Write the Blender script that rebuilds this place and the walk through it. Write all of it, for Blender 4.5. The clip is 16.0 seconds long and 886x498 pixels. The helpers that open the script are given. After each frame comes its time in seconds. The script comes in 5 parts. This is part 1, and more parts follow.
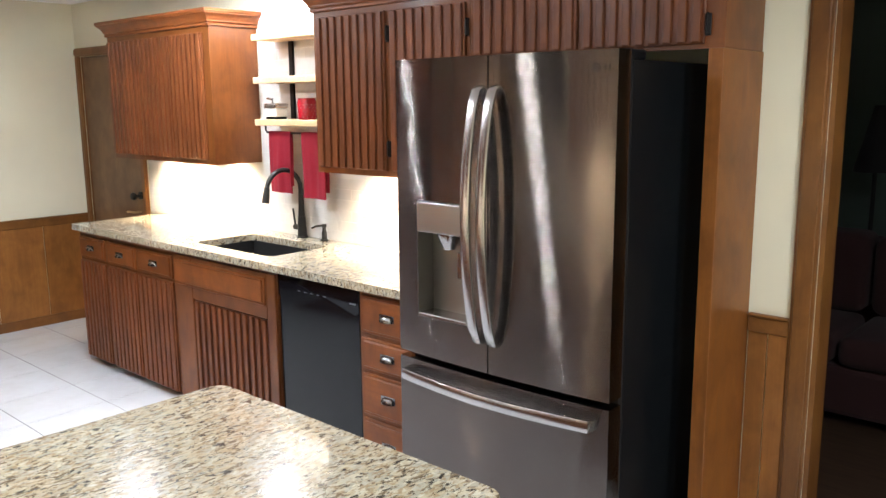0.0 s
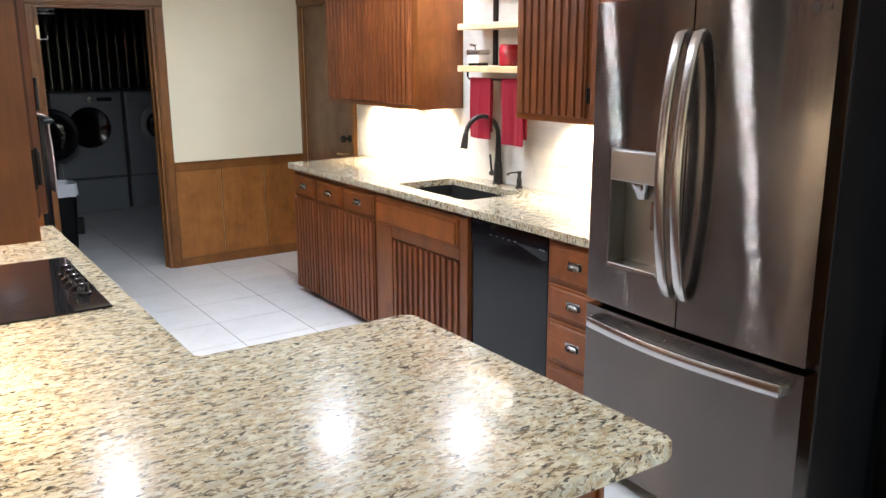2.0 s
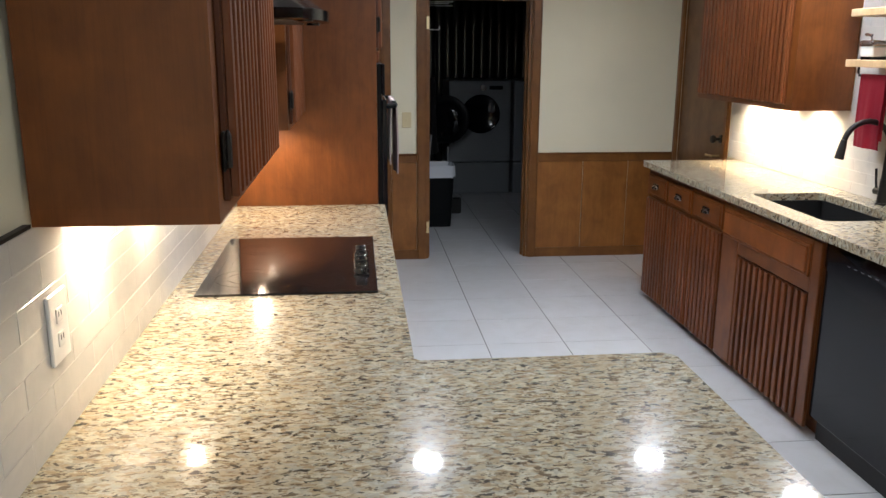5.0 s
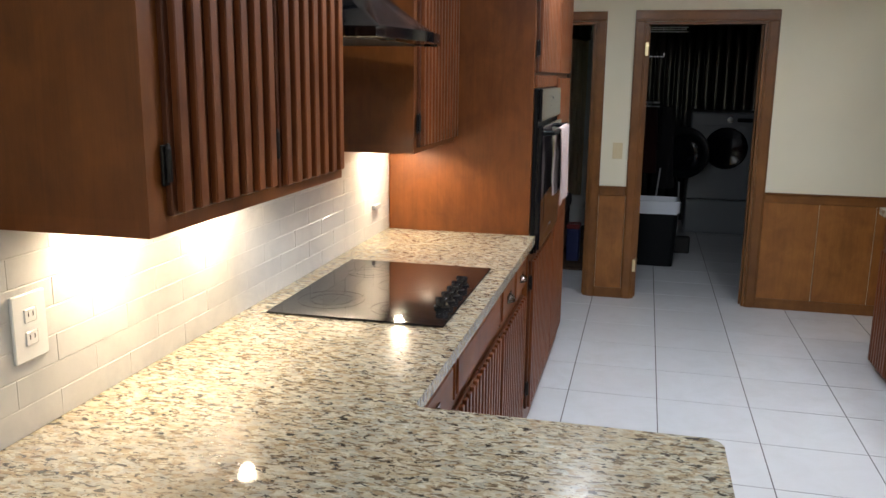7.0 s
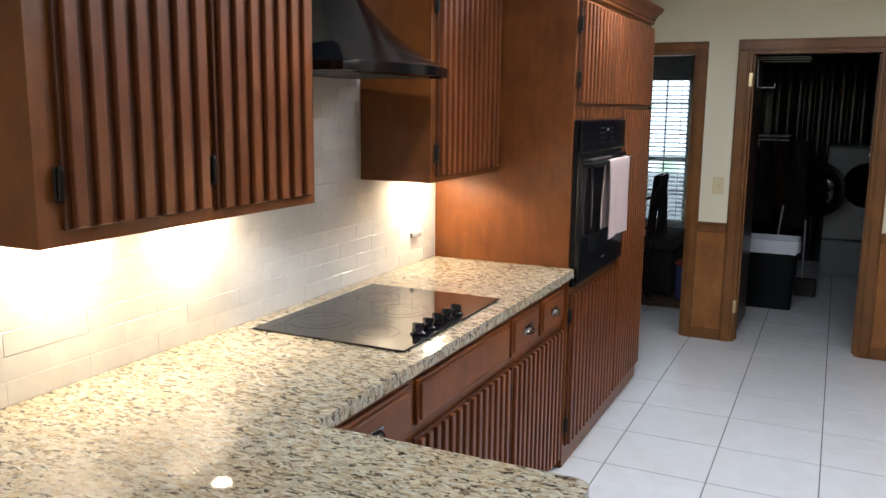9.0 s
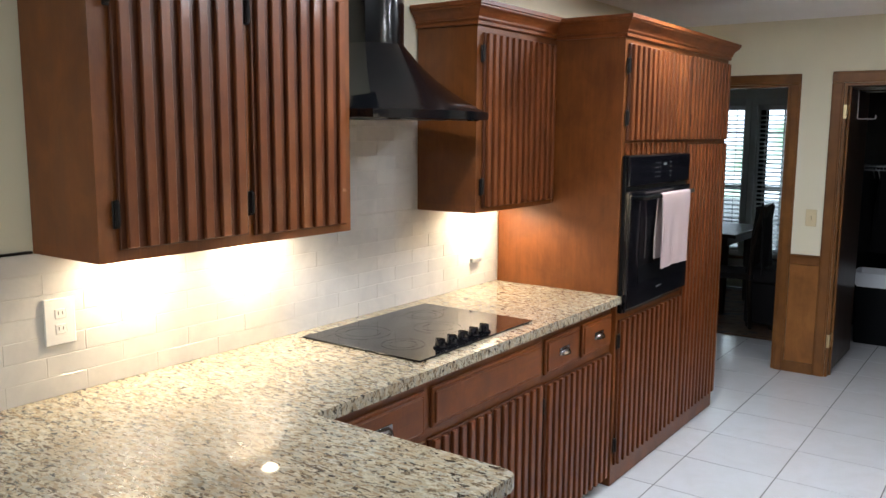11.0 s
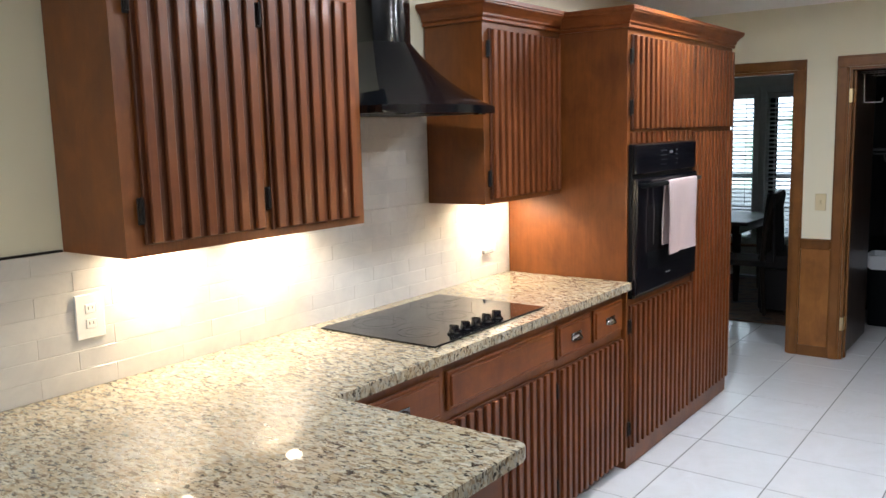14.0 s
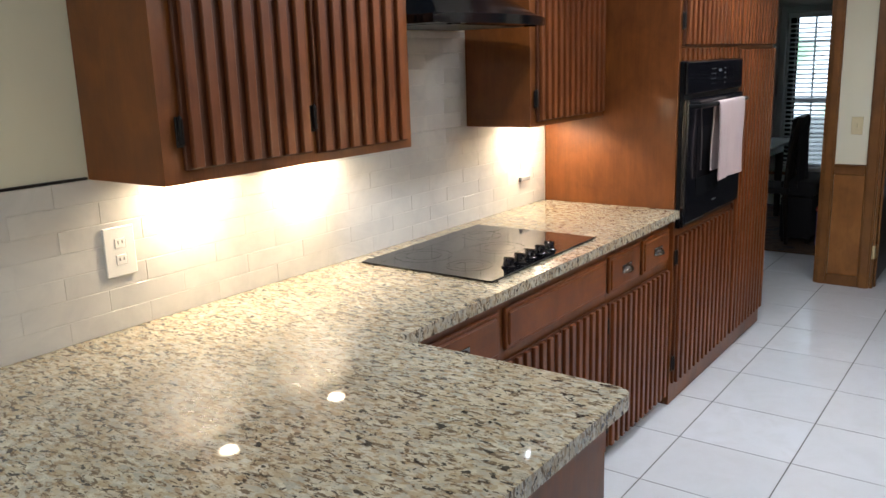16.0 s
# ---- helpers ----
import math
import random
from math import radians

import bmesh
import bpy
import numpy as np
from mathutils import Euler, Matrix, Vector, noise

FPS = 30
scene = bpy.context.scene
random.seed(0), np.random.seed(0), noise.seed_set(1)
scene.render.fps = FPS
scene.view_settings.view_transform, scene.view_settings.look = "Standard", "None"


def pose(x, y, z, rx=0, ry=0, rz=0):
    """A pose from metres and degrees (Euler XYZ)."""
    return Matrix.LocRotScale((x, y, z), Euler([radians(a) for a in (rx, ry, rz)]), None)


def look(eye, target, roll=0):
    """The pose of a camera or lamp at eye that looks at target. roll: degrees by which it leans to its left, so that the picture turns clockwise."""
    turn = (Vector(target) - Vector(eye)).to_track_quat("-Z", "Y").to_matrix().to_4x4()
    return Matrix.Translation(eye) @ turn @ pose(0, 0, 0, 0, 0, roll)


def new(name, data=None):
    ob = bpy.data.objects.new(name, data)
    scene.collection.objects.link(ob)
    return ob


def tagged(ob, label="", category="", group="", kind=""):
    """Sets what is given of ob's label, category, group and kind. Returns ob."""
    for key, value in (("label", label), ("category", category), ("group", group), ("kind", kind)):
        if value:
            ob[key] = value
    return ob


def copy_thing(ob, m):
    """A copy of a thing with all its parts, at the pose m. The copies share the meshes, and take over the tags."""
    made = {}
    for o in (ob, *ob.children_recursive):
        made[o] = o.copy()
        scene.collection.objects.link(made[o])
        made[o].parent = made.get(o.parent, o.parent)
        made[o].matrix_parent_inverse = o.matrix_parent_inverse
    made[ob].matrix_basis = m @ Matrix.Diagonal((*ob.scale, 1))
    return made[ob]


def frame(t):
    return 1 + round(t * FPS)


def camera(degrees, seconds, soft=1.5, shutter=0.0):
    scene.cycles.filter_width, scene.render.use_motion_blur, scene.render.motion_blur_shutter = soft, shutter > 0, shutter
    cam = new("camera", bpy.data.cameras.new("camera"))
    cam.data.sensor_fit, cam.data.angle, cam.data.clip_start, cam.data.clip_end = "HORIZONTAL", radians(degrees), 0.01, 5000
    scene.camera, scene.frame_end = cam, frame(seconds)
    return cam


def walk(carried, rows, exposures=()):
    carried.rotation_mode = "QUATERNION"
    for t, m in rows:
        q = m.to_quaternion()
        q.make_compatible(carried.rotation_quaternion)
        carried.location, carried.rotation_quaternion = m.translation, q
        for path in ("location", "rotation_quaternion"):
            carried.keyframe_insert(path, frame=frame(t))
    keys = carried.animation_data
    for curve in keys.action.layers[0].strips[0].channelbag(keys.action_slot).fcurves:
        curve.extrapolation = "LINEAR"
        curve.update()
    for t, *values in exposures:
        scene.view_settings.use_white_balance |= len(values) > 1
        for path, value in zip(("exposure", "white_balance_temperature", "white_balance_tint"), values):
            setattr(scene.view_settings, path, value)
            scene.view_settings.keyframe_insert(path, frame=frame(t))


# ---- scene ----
cam = camera(56.6, 16.0)
PATH = [
    (0, (0.118, -1.878, 1.67), (1.583, -0.564, 1.316), -0.5),
    (0.5, (0.12, -1.888, 1.654), (1.54, -0.532, 1.274), -0.3),
    (1, (0.116, -1.903, 1.654), (1.462, -0.479, 1.251), -0.4),
    (1.5, (0.116, -1.915, 1.654), (1.345, -0.396, 1.226), -0.5),
    (2, (0.119, -1.918, 1.642), (1.211, -0.307, 1.181), -0.2),
    (2.5, (0.117, -1.918, 1.634), (1.105, -0.25, 1.143), 0.1),
    (3, (0.136, -1.926, 1.621), (1.032, -0.211, 1.115), 0.1),
    (3.5, (0.173, -1.903, 1.612), (0.976, -0.146, 1.093), -0.0),
    (4, (0.284, -1.828, 1.595), (0.908, -0.004, 1.06), 0.4),
    (4.5, (0.396, -1.778, 1.616), (0.823, 0.106, 1.096), -0.0),
    (5, (0.562, -1.786, 1.626), (0.765, 0.146, 1.149), 0.3),
    (7.5, (1.271, -1.543, 1.6), (0.69, 0.328, 1.201), 0.1),
    (8, (1.425, -1.554, 1.603), (0.731, 0.282, 1.222), -0.5),
    (8.5, (1.531, -1.488, 1.585), (0.75, 0.319, 1.236), -0.1),
    (9, (1.665, -1.415, 1.602), (0.818, 0.365, 1.261), 0.6),
    (11.5, (2.238, -1.495, 1.667), (1.022, 0.074, 1.426), -0.4),
    (12, (2.266, -1.484, 1.677), (1.034, 0.085, 1.527), -1.3),
    (12.5, (2.265, -1.494, 1.681), (1.043, 0.085, 1.561), -2.0),
    (13, (2.249, -1.51, 1.67), (1.036, 0.073, 1.525), -1.5),
    (13.5, (2.245, -1.532, 1.652), (1.037, 0.048, 1.438), -1.2),
    (14, (2.239, -1.556, 1.632), (1.05, 0.027, 1.35), -1.5),
    (14.5, (2.211, -1.594, 1.622), (1.041, -0.008, 1.282), -1.8),
    (15, (2.166, -1.612, 1.61), (1.004, -0.027, 1.239), -1.8),
    (15.5, (2.076, -1.566, 1.588), (0.912, 0.007, 1.177), -1.7),
    (16, (1.927, -1.497, 1.589), (0.777, 0.076, 1.142), -1.8),
]
walk(cam, [(t, look(e, g, r)) for t, e, g, r in PATH],
     [(t, e, 6330 if t < 2 else 6250, 10) for t, e in ((0, 0.75), (1, 0.8), (2, 0.62), (3.5, 0.08), (5, -0.17), (7.5, -0.13), (9, -0.02), (11.5, 0.15), (12.5, 0.53), (13.0, 0.53), (14.0, 0.22), (15, 0.02), (16, -0.08))])

# ---- world, sun, lights ----
world = bpy.data.worlds.new("world")
scene.world = world
world.use_nodes = True
wn = world.node_tree.nodes
sky = wn.new("ShaderNodeTexSky")
sky.sky_type, sky.sun_disc = 'NISHITA', False
sky.sun_elevation, sky.sun_rotation = radians(50), radians(200)
world.node_tree.links.new(sky.outputs[0], wn["Background"].inputs[0])
wn["Background"].inputs[1].default_value = 0.12
sun = new("sun", bpy.data.lights.new("sun", 'SUN'))
sun.data.energy, sun.data.angle, sun.data.color = 1.2, radians(12), (1, 0.96, 0.9)
sun.matrix_world = pose(0, 0, 20, 40, 0, -20)

COOL = (0.90, 0.945, 1.0)
WARM = (1.0, 0.79, 0.53)
LIGHT_DOWN, LIGHT_PUCK = 18.8, 17.5
WALL = 3.05          # room width
FAR = 4.50           # far wall
CEIL = 2.41
BACK = -4.2
TOP = 0.92           # counters


# ---- materials ----
def mat(name, color=(0.8, 0.8, 0.8), rough=0.5, metal=0.0, spec=None, coat=0.0):
    m = bpy.data.materials.new(name)
    m.use_nodes = True
    b = m.node_tree.nodes["Principled BSDF"]
    b.inputs["Base Color"].default_value = (*color, 1)
    b.inputs["Roughness"].default_value = rough
    b.inputs["Metallic"].default_value = metal
    b.inputs["Coat Weight"].default_value = coat
    b.inputs["Coat Roughness"].default_value = 0.12
    if spec is not None:
        b.inputs["Specular IOR Level"].default_value = spec
    return m


class Nodes:
    """Small shorthand for building node trees."""
    def __init__(self, m):
        self.t = m.node_tree
        self.b = self.t.nodes["Principled BSDF"]

    def add(self, kind, **values):
        n = self.t.nodes.new(kind)
        for k, v in values.items():
            n.inputs[k.replace("_", " ")].default_value = v
        return n

    def link(self, a, b):
        self.t.links.new(a, b)

    def coords(self, scale=(1, 1, 1), turn=(0, 0, 0)):
        g = self.t.nodes.new("ShaderNodeNewGeometry")
        mp = self.t.nodes.new("ShaderNodeMapping")
        mp.inputs["Scale"].default_value = scale
        mp.inputs["Rotation"].default_value = turn
        self.link(g.outputs["Position"], mp.inputs["Vector"])
        return mp.outputs[0]

    def noise(self, vec, scale, detail=4, rough=0.55, distort=0.0):
        n = self.add("ShaderNodeTexNoise", Scale=scale, Detail=detail, Roughness=rough, Distortion=distort)
        self.link(vec, n.inputs["Vector"])
        return n.outputs[0]

    def ramp(self, fac, stops):
        r = self.t.nodes.new("ShaderNodeValToRGB")
        e = r.color_ramp.elements
        while len(e) < len(stops):
            e.new(0.5)
        for i, (p, c) in enumerate(stops):
            e[i].position = p
            e[i].color = (*c, 1) if len(c) == 3 else c
        self.link(fac, r.inputs[0])
        return r.outputs[0]

    def mix(self, fac, a, b, mode='MIX'):
        n = self.t.nodes.new("ShaderNodeMix")
        n.data_type, n.blend_type = 'RGBA', mode
        for s, v in ((n.inputs[0], fac), (n.inputs[6], a), (n.inputs[7], b)):
            if isinstance(v, (int, float)):
                s.default_value = v
            elif isinstance(v, tuple):
                s.default_value = (*v, 1)
            else:
                self.link(v, s)
        return n.outputs[2]

    def random(self):
        return self.t.nodes.new("ShaderNodeObjectInfo").outputs["Random"]

    def color(self, c):
        self.link(c, self.b.inputs["Base Color"])

    def rough(self, fac, lo, hi):
        n = self.t.nodes.new("ShaderNodeMapRange")
        n.inputs["To Min"].default_value, n.inputs["To Max"].default_value = lo, hi
        self.link(fac, n.inputs[0])
        self.link(n.outputs[0], self.b.inputs["Roughness"])

    def bump(self, h, strength=0.2, dist=0.002):
        n = self.add("ShaderNodeBump", Strength=strength, Distance=dist)
        self.link(h, n.inputs["Height"])
        self.link(n.outputs[0], self.b.inputs["Normal"])


def wood(name, dark, mid, light, rough=0.38, grain=(14, 14, 1.1), coat=0.10, spec=0.38, figure=0.55):
    """Stained wood: soft grain, fine pores and the cloudy patches of a wiped stain."""
    m = mat(name, mid, rough, coat=coat, spec=spec)
    n = Nodes(m)
    g = n.noise(n.coords(grain), 3.0, 6, 0.6, 0.6)
    c = n.mix(figure, mid, n.ramp(g, [(0.15, dark), (0.5, mid), (0.88, light)]))
    fine = n.noise(n.coords((160, 160, 5)), 2.0, 3, 0.6)
    c = n.mix(0.10, c, n.ramp(fine, [(0.35, dark), (0.6, light)]))
    blot = n.noise(n.coords((1.5, 1.5, 0.9)), 2.6, 5, 0.62, 0.7)
    c = n.mix(n.ramp(blot, [(0.42, (0, 0, 0)), (0.70, (0.62, 0.62, 0.62))]), c, dark)
    glaze = n.noise(n.coords((1.3, 1.3, 1.0)), 6.5, 4, 0.6, 0.5)
    c = n.mix(1.0, c, n.ramp(glaze, [(0.32, (0.80, 0.76, 0.72)), (0.66, (1.12, 1.13, 1.12))]), 'MULTIPLY')
    vary = n.ramp(n.random(), [(0, (0.90, 0.88, 0.86)), (1, (1.06, 1.04, 1.02))])
    c = n.mix(1.0, c, vary, 'MULTIPLY')
    n.color(c)
    n.rough(g, rough - 0.08, rough + 0.10)
    n.bump(fine, 0.10, 0.001)
    return m


CAB = wood("cabinet_wood", (0.086, 0.0235, 0.0050), (0.172, 0.0530, 0.0100), (0.260, 0.088, 0.0165), 0.40, coat=0.16, spec=0.38)
CABX = wood("drawer_wood", (0.112, 0.029, 0.0052), (0.205, 0.058, 0.0092), (0.31, 0.103, 0.017), 0.44, (14, 1.1, 14))
SLAT = wood("slat_wood", (0.088, 0.024, 0.0064), (0.163, 0.046, 0.0112), (0.240, 0.076, 0.018), 0.42, coat=0.16, spec=0.38)
# slat wood at half tone; stain and the gaps' shade are in the colour
SHADEBACK = wood("shaded_back_wood", (0.050, 0.013, 0.004), (0.088, 0.024, 0.006), (0.125, 0.038, 0.010), 0.5, coat=0.05)
PANEL = wood("wainscot_wood", (0.17, 0.066, 0.014), (0.275, 0.110, 0.026), (0.36, 0.158, 0.040), 0.42)
TRIM = wood("trim_wood", (0.11, 0.041, 0.010), (0.188, 0.077, 0.018), (0.26, 0.115, 0.030), 0.38)
TRIMX = wood("trim_wood_across", (0.11, 0.041, 0.010), (0.188, 0.077, 0.018), (0.26, 0.115, 0.030), 0.38, (1.1, 14, 14))
SIDEW = wood("side_panel_wood", (0.14, 0.048, 0.0095), (0.235, 0.082, 0.016), (0.32, 0.122, 0.026), 0.42)
DOORW = wood("door_wood", (0.125, 0.066, 0.030), (0.185, 0.102, 0.049), (0.24, 0.14, 0.068), 0.45)
DARKW = wood("dark_door_wood", (0.03, 0.018, 0.012), (0.05, 0.03, 0.02), (0.07, 0.045, 0.03), 0.4)
PINE = wood("pine_shelf_wood", (0.50, 0.33, 0.17), (0.66, 0.47, 0.27), (0.76, 0.58, 0.36), 0.5, (9, 1.1, 9))
DINE = wood("dining_wood", (0.012, 0.008, 0.006), (0.022, 0.014, 0.010), (0.035, 0.022, 0.016), 0.5, spec=0.25)


def wall_paint(name, color, bumpy=0.15):
    m = mat(name, color, 0.75)
    n = Nodes(m)
    big = n.noise(n.coords(), 1.6, 3)
    n.color(n.mix(n.ramp(big, [(0.35, (0, 0, 0)), (0.7, (1, 1, 1))]), color, tuple(c * 0.94 for c in color)))
    n.bump(n.noise(n.coords(), 90, 3), bumpy, 0.002)
    return m


CREAM = wall_paint("cream_paint", (0.80, 0.755, 0.585))
WHITEC = wall_paint("ceiling_paint", (0.92, 0.91, 0.89), 0.35)
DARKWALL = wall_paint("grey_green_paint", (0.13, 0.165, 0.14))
DINEWALL = wall_paint("dining_paint", (0.72, 0.72, 0.69))


def granite():
    """Cream and grey-green crystals crowded with short brown and black flecks."""
    m = mat("granite", (0.6, 0.52, 0.4), 0.2, spec=0.06, coat=0.80)
    n = Nodes(m)
    n.b.inputs["Coat Roughness"].default_value = 0.035
    v = n.coords((0.80, 1.45, 1), (0, 0, 0.18))
    warp = n.add("ShaderNodeTexNoise", Scale=34.0, Detail=3.0)
    n.link(v, warp.inputs["Vector"])
    bend = n.t.nodes.new("ShaderNodeVectorMath")
    bend.operation = 'MULTIPLY_ADD'
    n.link(warp.outputs["Color"], bend.inputs[0])
    bend.inputs[1].default_value = (0.030, 0.030, 0.030)
    n.link(v, bend.inputs[2])
    vo = n.add("ShaderNodeTexVoronoi", Scale=58.0, Randomness=1.0)
    n.link(bend.outputs[0], vo.inputs["Vector"])
    c = n.ramp(vo.outputs["Color"], [(0.0, (0.31, 0.25, 0.155)), (0.25, (0.47, 0.415, 0.30)), (0.5, (0.59, 0.545, 0.43)), (0.72, (0.37, 0.362, 0.30)), (1.0, (0.635, 0.605, 0.515))])
    cloud = n.ramp(n.noise(v, 120, 4, 0.65), [(0.3, (0.80, 0.78, 0.74)), (0.7, (1.05, 1.04, 1.02))])
    c = n.mix(1.0, c, cloud, 'MULTIPLY')
    drift = n.ramp(n.noise(n.coords(), 5.0, 4, 0.6, 0.8), [(0.46, (0, 0, 0)), (0.68, (0.55, 0.55, 0.55))])
    c = n.mix(drift, c, (0.40, 0.315, 0.20))
    grey = n.ramp(n.noise(bend.outputs[0], 30, 3, 0.6), [(0.54, (0, 0, 0)), (0.64, (0.7, 0.7, 0.7))])
    c = n.mix(grey, c, (0.335, 0.325, 0.27))
    # tan, brown and black flecks, longer one way than the other
    tan = n.ramp(n.noise(n.coords((0.85, 1.7, 1), (0, 0, 0.35)), 52, 3, 0.6, 0.5), [(0.52, (0, 0, 0)), (0.60, (0.75, 0.75, 0.75))])
    c = n.mix(tan, c, (0.29, 0.205, 0.115))
    br = n.ramp(n.noise(n.coords((0.75, 1.75, 1), (0, 0, 0.05)), 57, 3, 0.62, 0.6), [(0.56, (0, 0, 0)), (0.605, (0.9, 0.9, 0.9))])
    c = n.mix(br, c, (0.125, 0.088, 0.052))
    bl = n.ramp(n.noise(n.coords((0.85, 1.5, 1), (0, 0, -0.35)), 47, 3, 0.6, 0.5), [(0.595, (0, 0, 0)), (0.630, (0.94, 0.94, 0.94))])
    c = n.mix(bl, c, (0.042, 0.036, 0.029))
    n.color(c)
    n.rough(n.noise(v, 30, 3), 0.16, 0.28)
    return m


GRANITE = granite()


def tile_mat(name, a, b, c3, rough, bump=0.12):
    m = mat(name, a, rough)
    n = Nodes(m)
    r = n.ramp(n.random(), [(0.0, a), (0.5, b), (0.9, tuple(0.7 * p + 0.3 * q for p, q in zip(b, c3))), (1.0, a)])
    cloud = n.noise(n.coords((1, 1, 1)), 6, 6, 0.68, 0.6)
    n.color(n.mix(n.ramp(cloud, [(0.42, (0, 0, 0)), (0.70, (0.8, 0.8, 0.8))]), r, c3))
    n.rough(cloud, rough * 0.7, rough * 1.5)
    n.bump(n.noise(n.coords(), 16, 3), bump, 0.004)
    return m


SPLASH = tile_mat("splash_tile", (0.66, 0.645, 0.61), (0.63, 0.617, 0.587), (0.515, 0.51, 0.50), 0.20)
FLOORT = tile_mat("floor_tile", (0.67, 0.685, 0.715), (0.65, 0.66, 0.685), (0.59, 0.595, 0.61), 0.20, 0.015)
GROUT = mat("floor_grout", (0.11, 0.10, 0.098), 0.95, spec=0.1)
GROUTW = mat("wall_grout", (0.60, 0.585, 0.55), 0.9)


def metal(name, color, rough, stretch=(1, 1, 60), depth=0.05):
    m = mat(name, color, rough, 1.0)
    n = Nodes(m)
    g = n.noise(n.coords(stretch), 40, 3)
    n.rough(g, rough * 0.8, rough * 1.25)
    n.bump(g, depth, 0.0006)
    return m


STEEL = mat("black_stainless", (0.150, 0.130, 0.120), 0.08, 1.0)
sn = Nodes(STEEL)
# fine level brushing: the scratches lean the normal up and down only
wt = sn.t.nodes.new("ShaderNodeTexWhiteNoise")
wt.noise_dimensions = '3D'
sn.link(sn.coords((4000, 4000, 4000)), wt.inputs["Vector"])
sep = sn.t.nodes.new("ShaderNodeSeparateColor")
sn.link(wt.outputs["Color"], sep.inputs[0])


def sums(n, op, a, b):
    k = n.t.nodes.new("ShaderNodeMath")
    k.operation = op
    for s, v in zip(k.inputs, (a, b)):
        if isinstance(v, (int, float)):
            s.default_value = v
        else:
            n.link(v, s)
    return k.outputs[0]


tri = sums(sn, 'SUBTRACT', sums(sn, 'ADD', sep.outputs[0], sep.outputs[1]), 1.0)
lean = sums(sn, 'MULTIPLY', sums(sn, 'MULTIPLY', tri, sums(sn, 'ABSOLUTE', tri, 0)), 0.85)
cb = sn.t.nodes.new("ShaderNodeCombineXYZ")
sn.link(lean, cb.inputs[2])
gn = sn.t.nodes.new("ShaderNodeNewGeometry")
va = sn.t.nodes.new("ShaderNodeVectorMath")
va.operation = 'ADD'
sn.link(gn.outputs["Normal"], va.inputs[0])
sn.link(cb.outputs[0], va.inputs[1])
vn = sn.t.nodes.new("ShaderNodeVectorMath")
vn.operation = 'NORMALIZE'
sn.link(va.outputs[0], vn.inputs[0])
sn.link(vn.outputs[0], sn.b.inputs["Normal"])
# the same brushing spreads the gloss up and down
sn.b.inputs["Anisotropic"].default_value = 0.97
up = sn.t.nodes.new("ShaderNodeCombineXYZ")
up.inputs[2].default_value = 1.0
sn.link(up.outputs[0], sn.b.inputs["Tangent"])
STEELH = metal("handle_stainless", (0.46, 0.44, 0.43), 0.22)
CHROME = metal("pewter_pull", (0.24, 0.225, 0.22), 0.20, (1, 1, 1), 0.0)
BRASS = metal("pale_brass", (0.75, 0.62, 0.36), 0.3, (1, 1, 1), 0.0)
GLOSSB = mat("black_gloss", (0.005, 0.005, 0.007), 0.10, spec=0.3)
GLOSSD = mat("black_appliance_gloss", (0.009, 0.010, 0.012), 0.10, spec=0.26)
HOODM = mat("black_hood_enamel", (0.003, 0.0035, 0.0045), 0.14, spec=0.36)
BLACK = mat("black_satin", (0.005, 0.006, 0.007), 0.34, spec=0.12)
BLACKM = mat("matt_black_metal", (0.014, 0.013, 0.013), 0.42, 0.3)
GLASSB = mat("black_ceramic_glass", (0.008, 0.008, 0.009), 0.06)
SINKM = mat("black_composite", (0.012, 0.012, 0.012), 0.5)
IRON = mat("dark_iron", (0.016, 0.014, 0.013), 0.45, 0.6)
WHITEP = mat("white_plastic", (0.80, 0.79, 0.76), 0.35)
IVORY = mat("ivory_plastic", (0.66, 0.56, 0.34), 0.4)
GREYE = mat("grey_enamel", (0.25, 0.27, 0.29), 0.28)
GREYM = mat("grey_plastic", (0.30, 0.31, 0.32), 0.4)
RINGM = mat("burner_ring", (0.018, 0.018, 0.019), 0.09)
PRINT = mat("pale_print", (0.11, 0.12, 0.13), 0.5)


def cloth(name, color, scale=900):
    m = mat(name, color, 0.95)
    m.node_tree.nodes["Principled BSDF"].inputs["Sheen Weight"].default_value = 0.02
    n = Nodes(m)
    f = n.noise(n.coords(), scale, 2)
    n.color(n.mix(n.ramp(f, [(0.3, (0, 0, 0)), (0.7, (1, 1, 1))]), color, tuple(x * 0.78 for x in color)))
    n.bump(f, 0.5, 0.001)
    return m


REDT = cloth("crimson_towel_cloth", (0.27, 0.0012, 0.017))
PINKT = cloth("pale_pink_towel_cloth", (0.52, 0.41, 0.40))
SOFAM = cloth("dark_red_upholstery", (0.020, 0.0018, 0.0016), 300)
COATM = cloth("dark_cloth", (0.016, 0.014, 0.016), 300)
REDC = cloth("dull_red_cloth", (0.045, 0.006, 0.006), 300)
TANC = cloth("sheer_tan_curtain", (0.72, 0.62, 0.46), 700)
tc0 = Nodes(TANC)
tl = tc0.add("ShaderNodeBsdfTranslucent", Color=(0.72, 0.62, 0.46, 1.0))
mx = tc0.add("ShaderNodeMixShader", Fac=0.45)
tc0.link(tc0.b.outputs[0], mx.inputs[1])
tc0.link(tl.outputs[0], mx.inputs[2])
tc0.link(mx.outputs[0], TANC.node_tree.nodes["Material Output"].inputs[0])
BROWNC = cloth("dark_brown_drape", (0.045, 0.028, 0.022), 500)
REDJ = mat("red_glaze", (0.30, 0.006, 0.012), 0.25)
LIDM = metal("silver_lid", (0.6, 0.6, 0.6), 0.25, (1, 1, 1), 0.0)
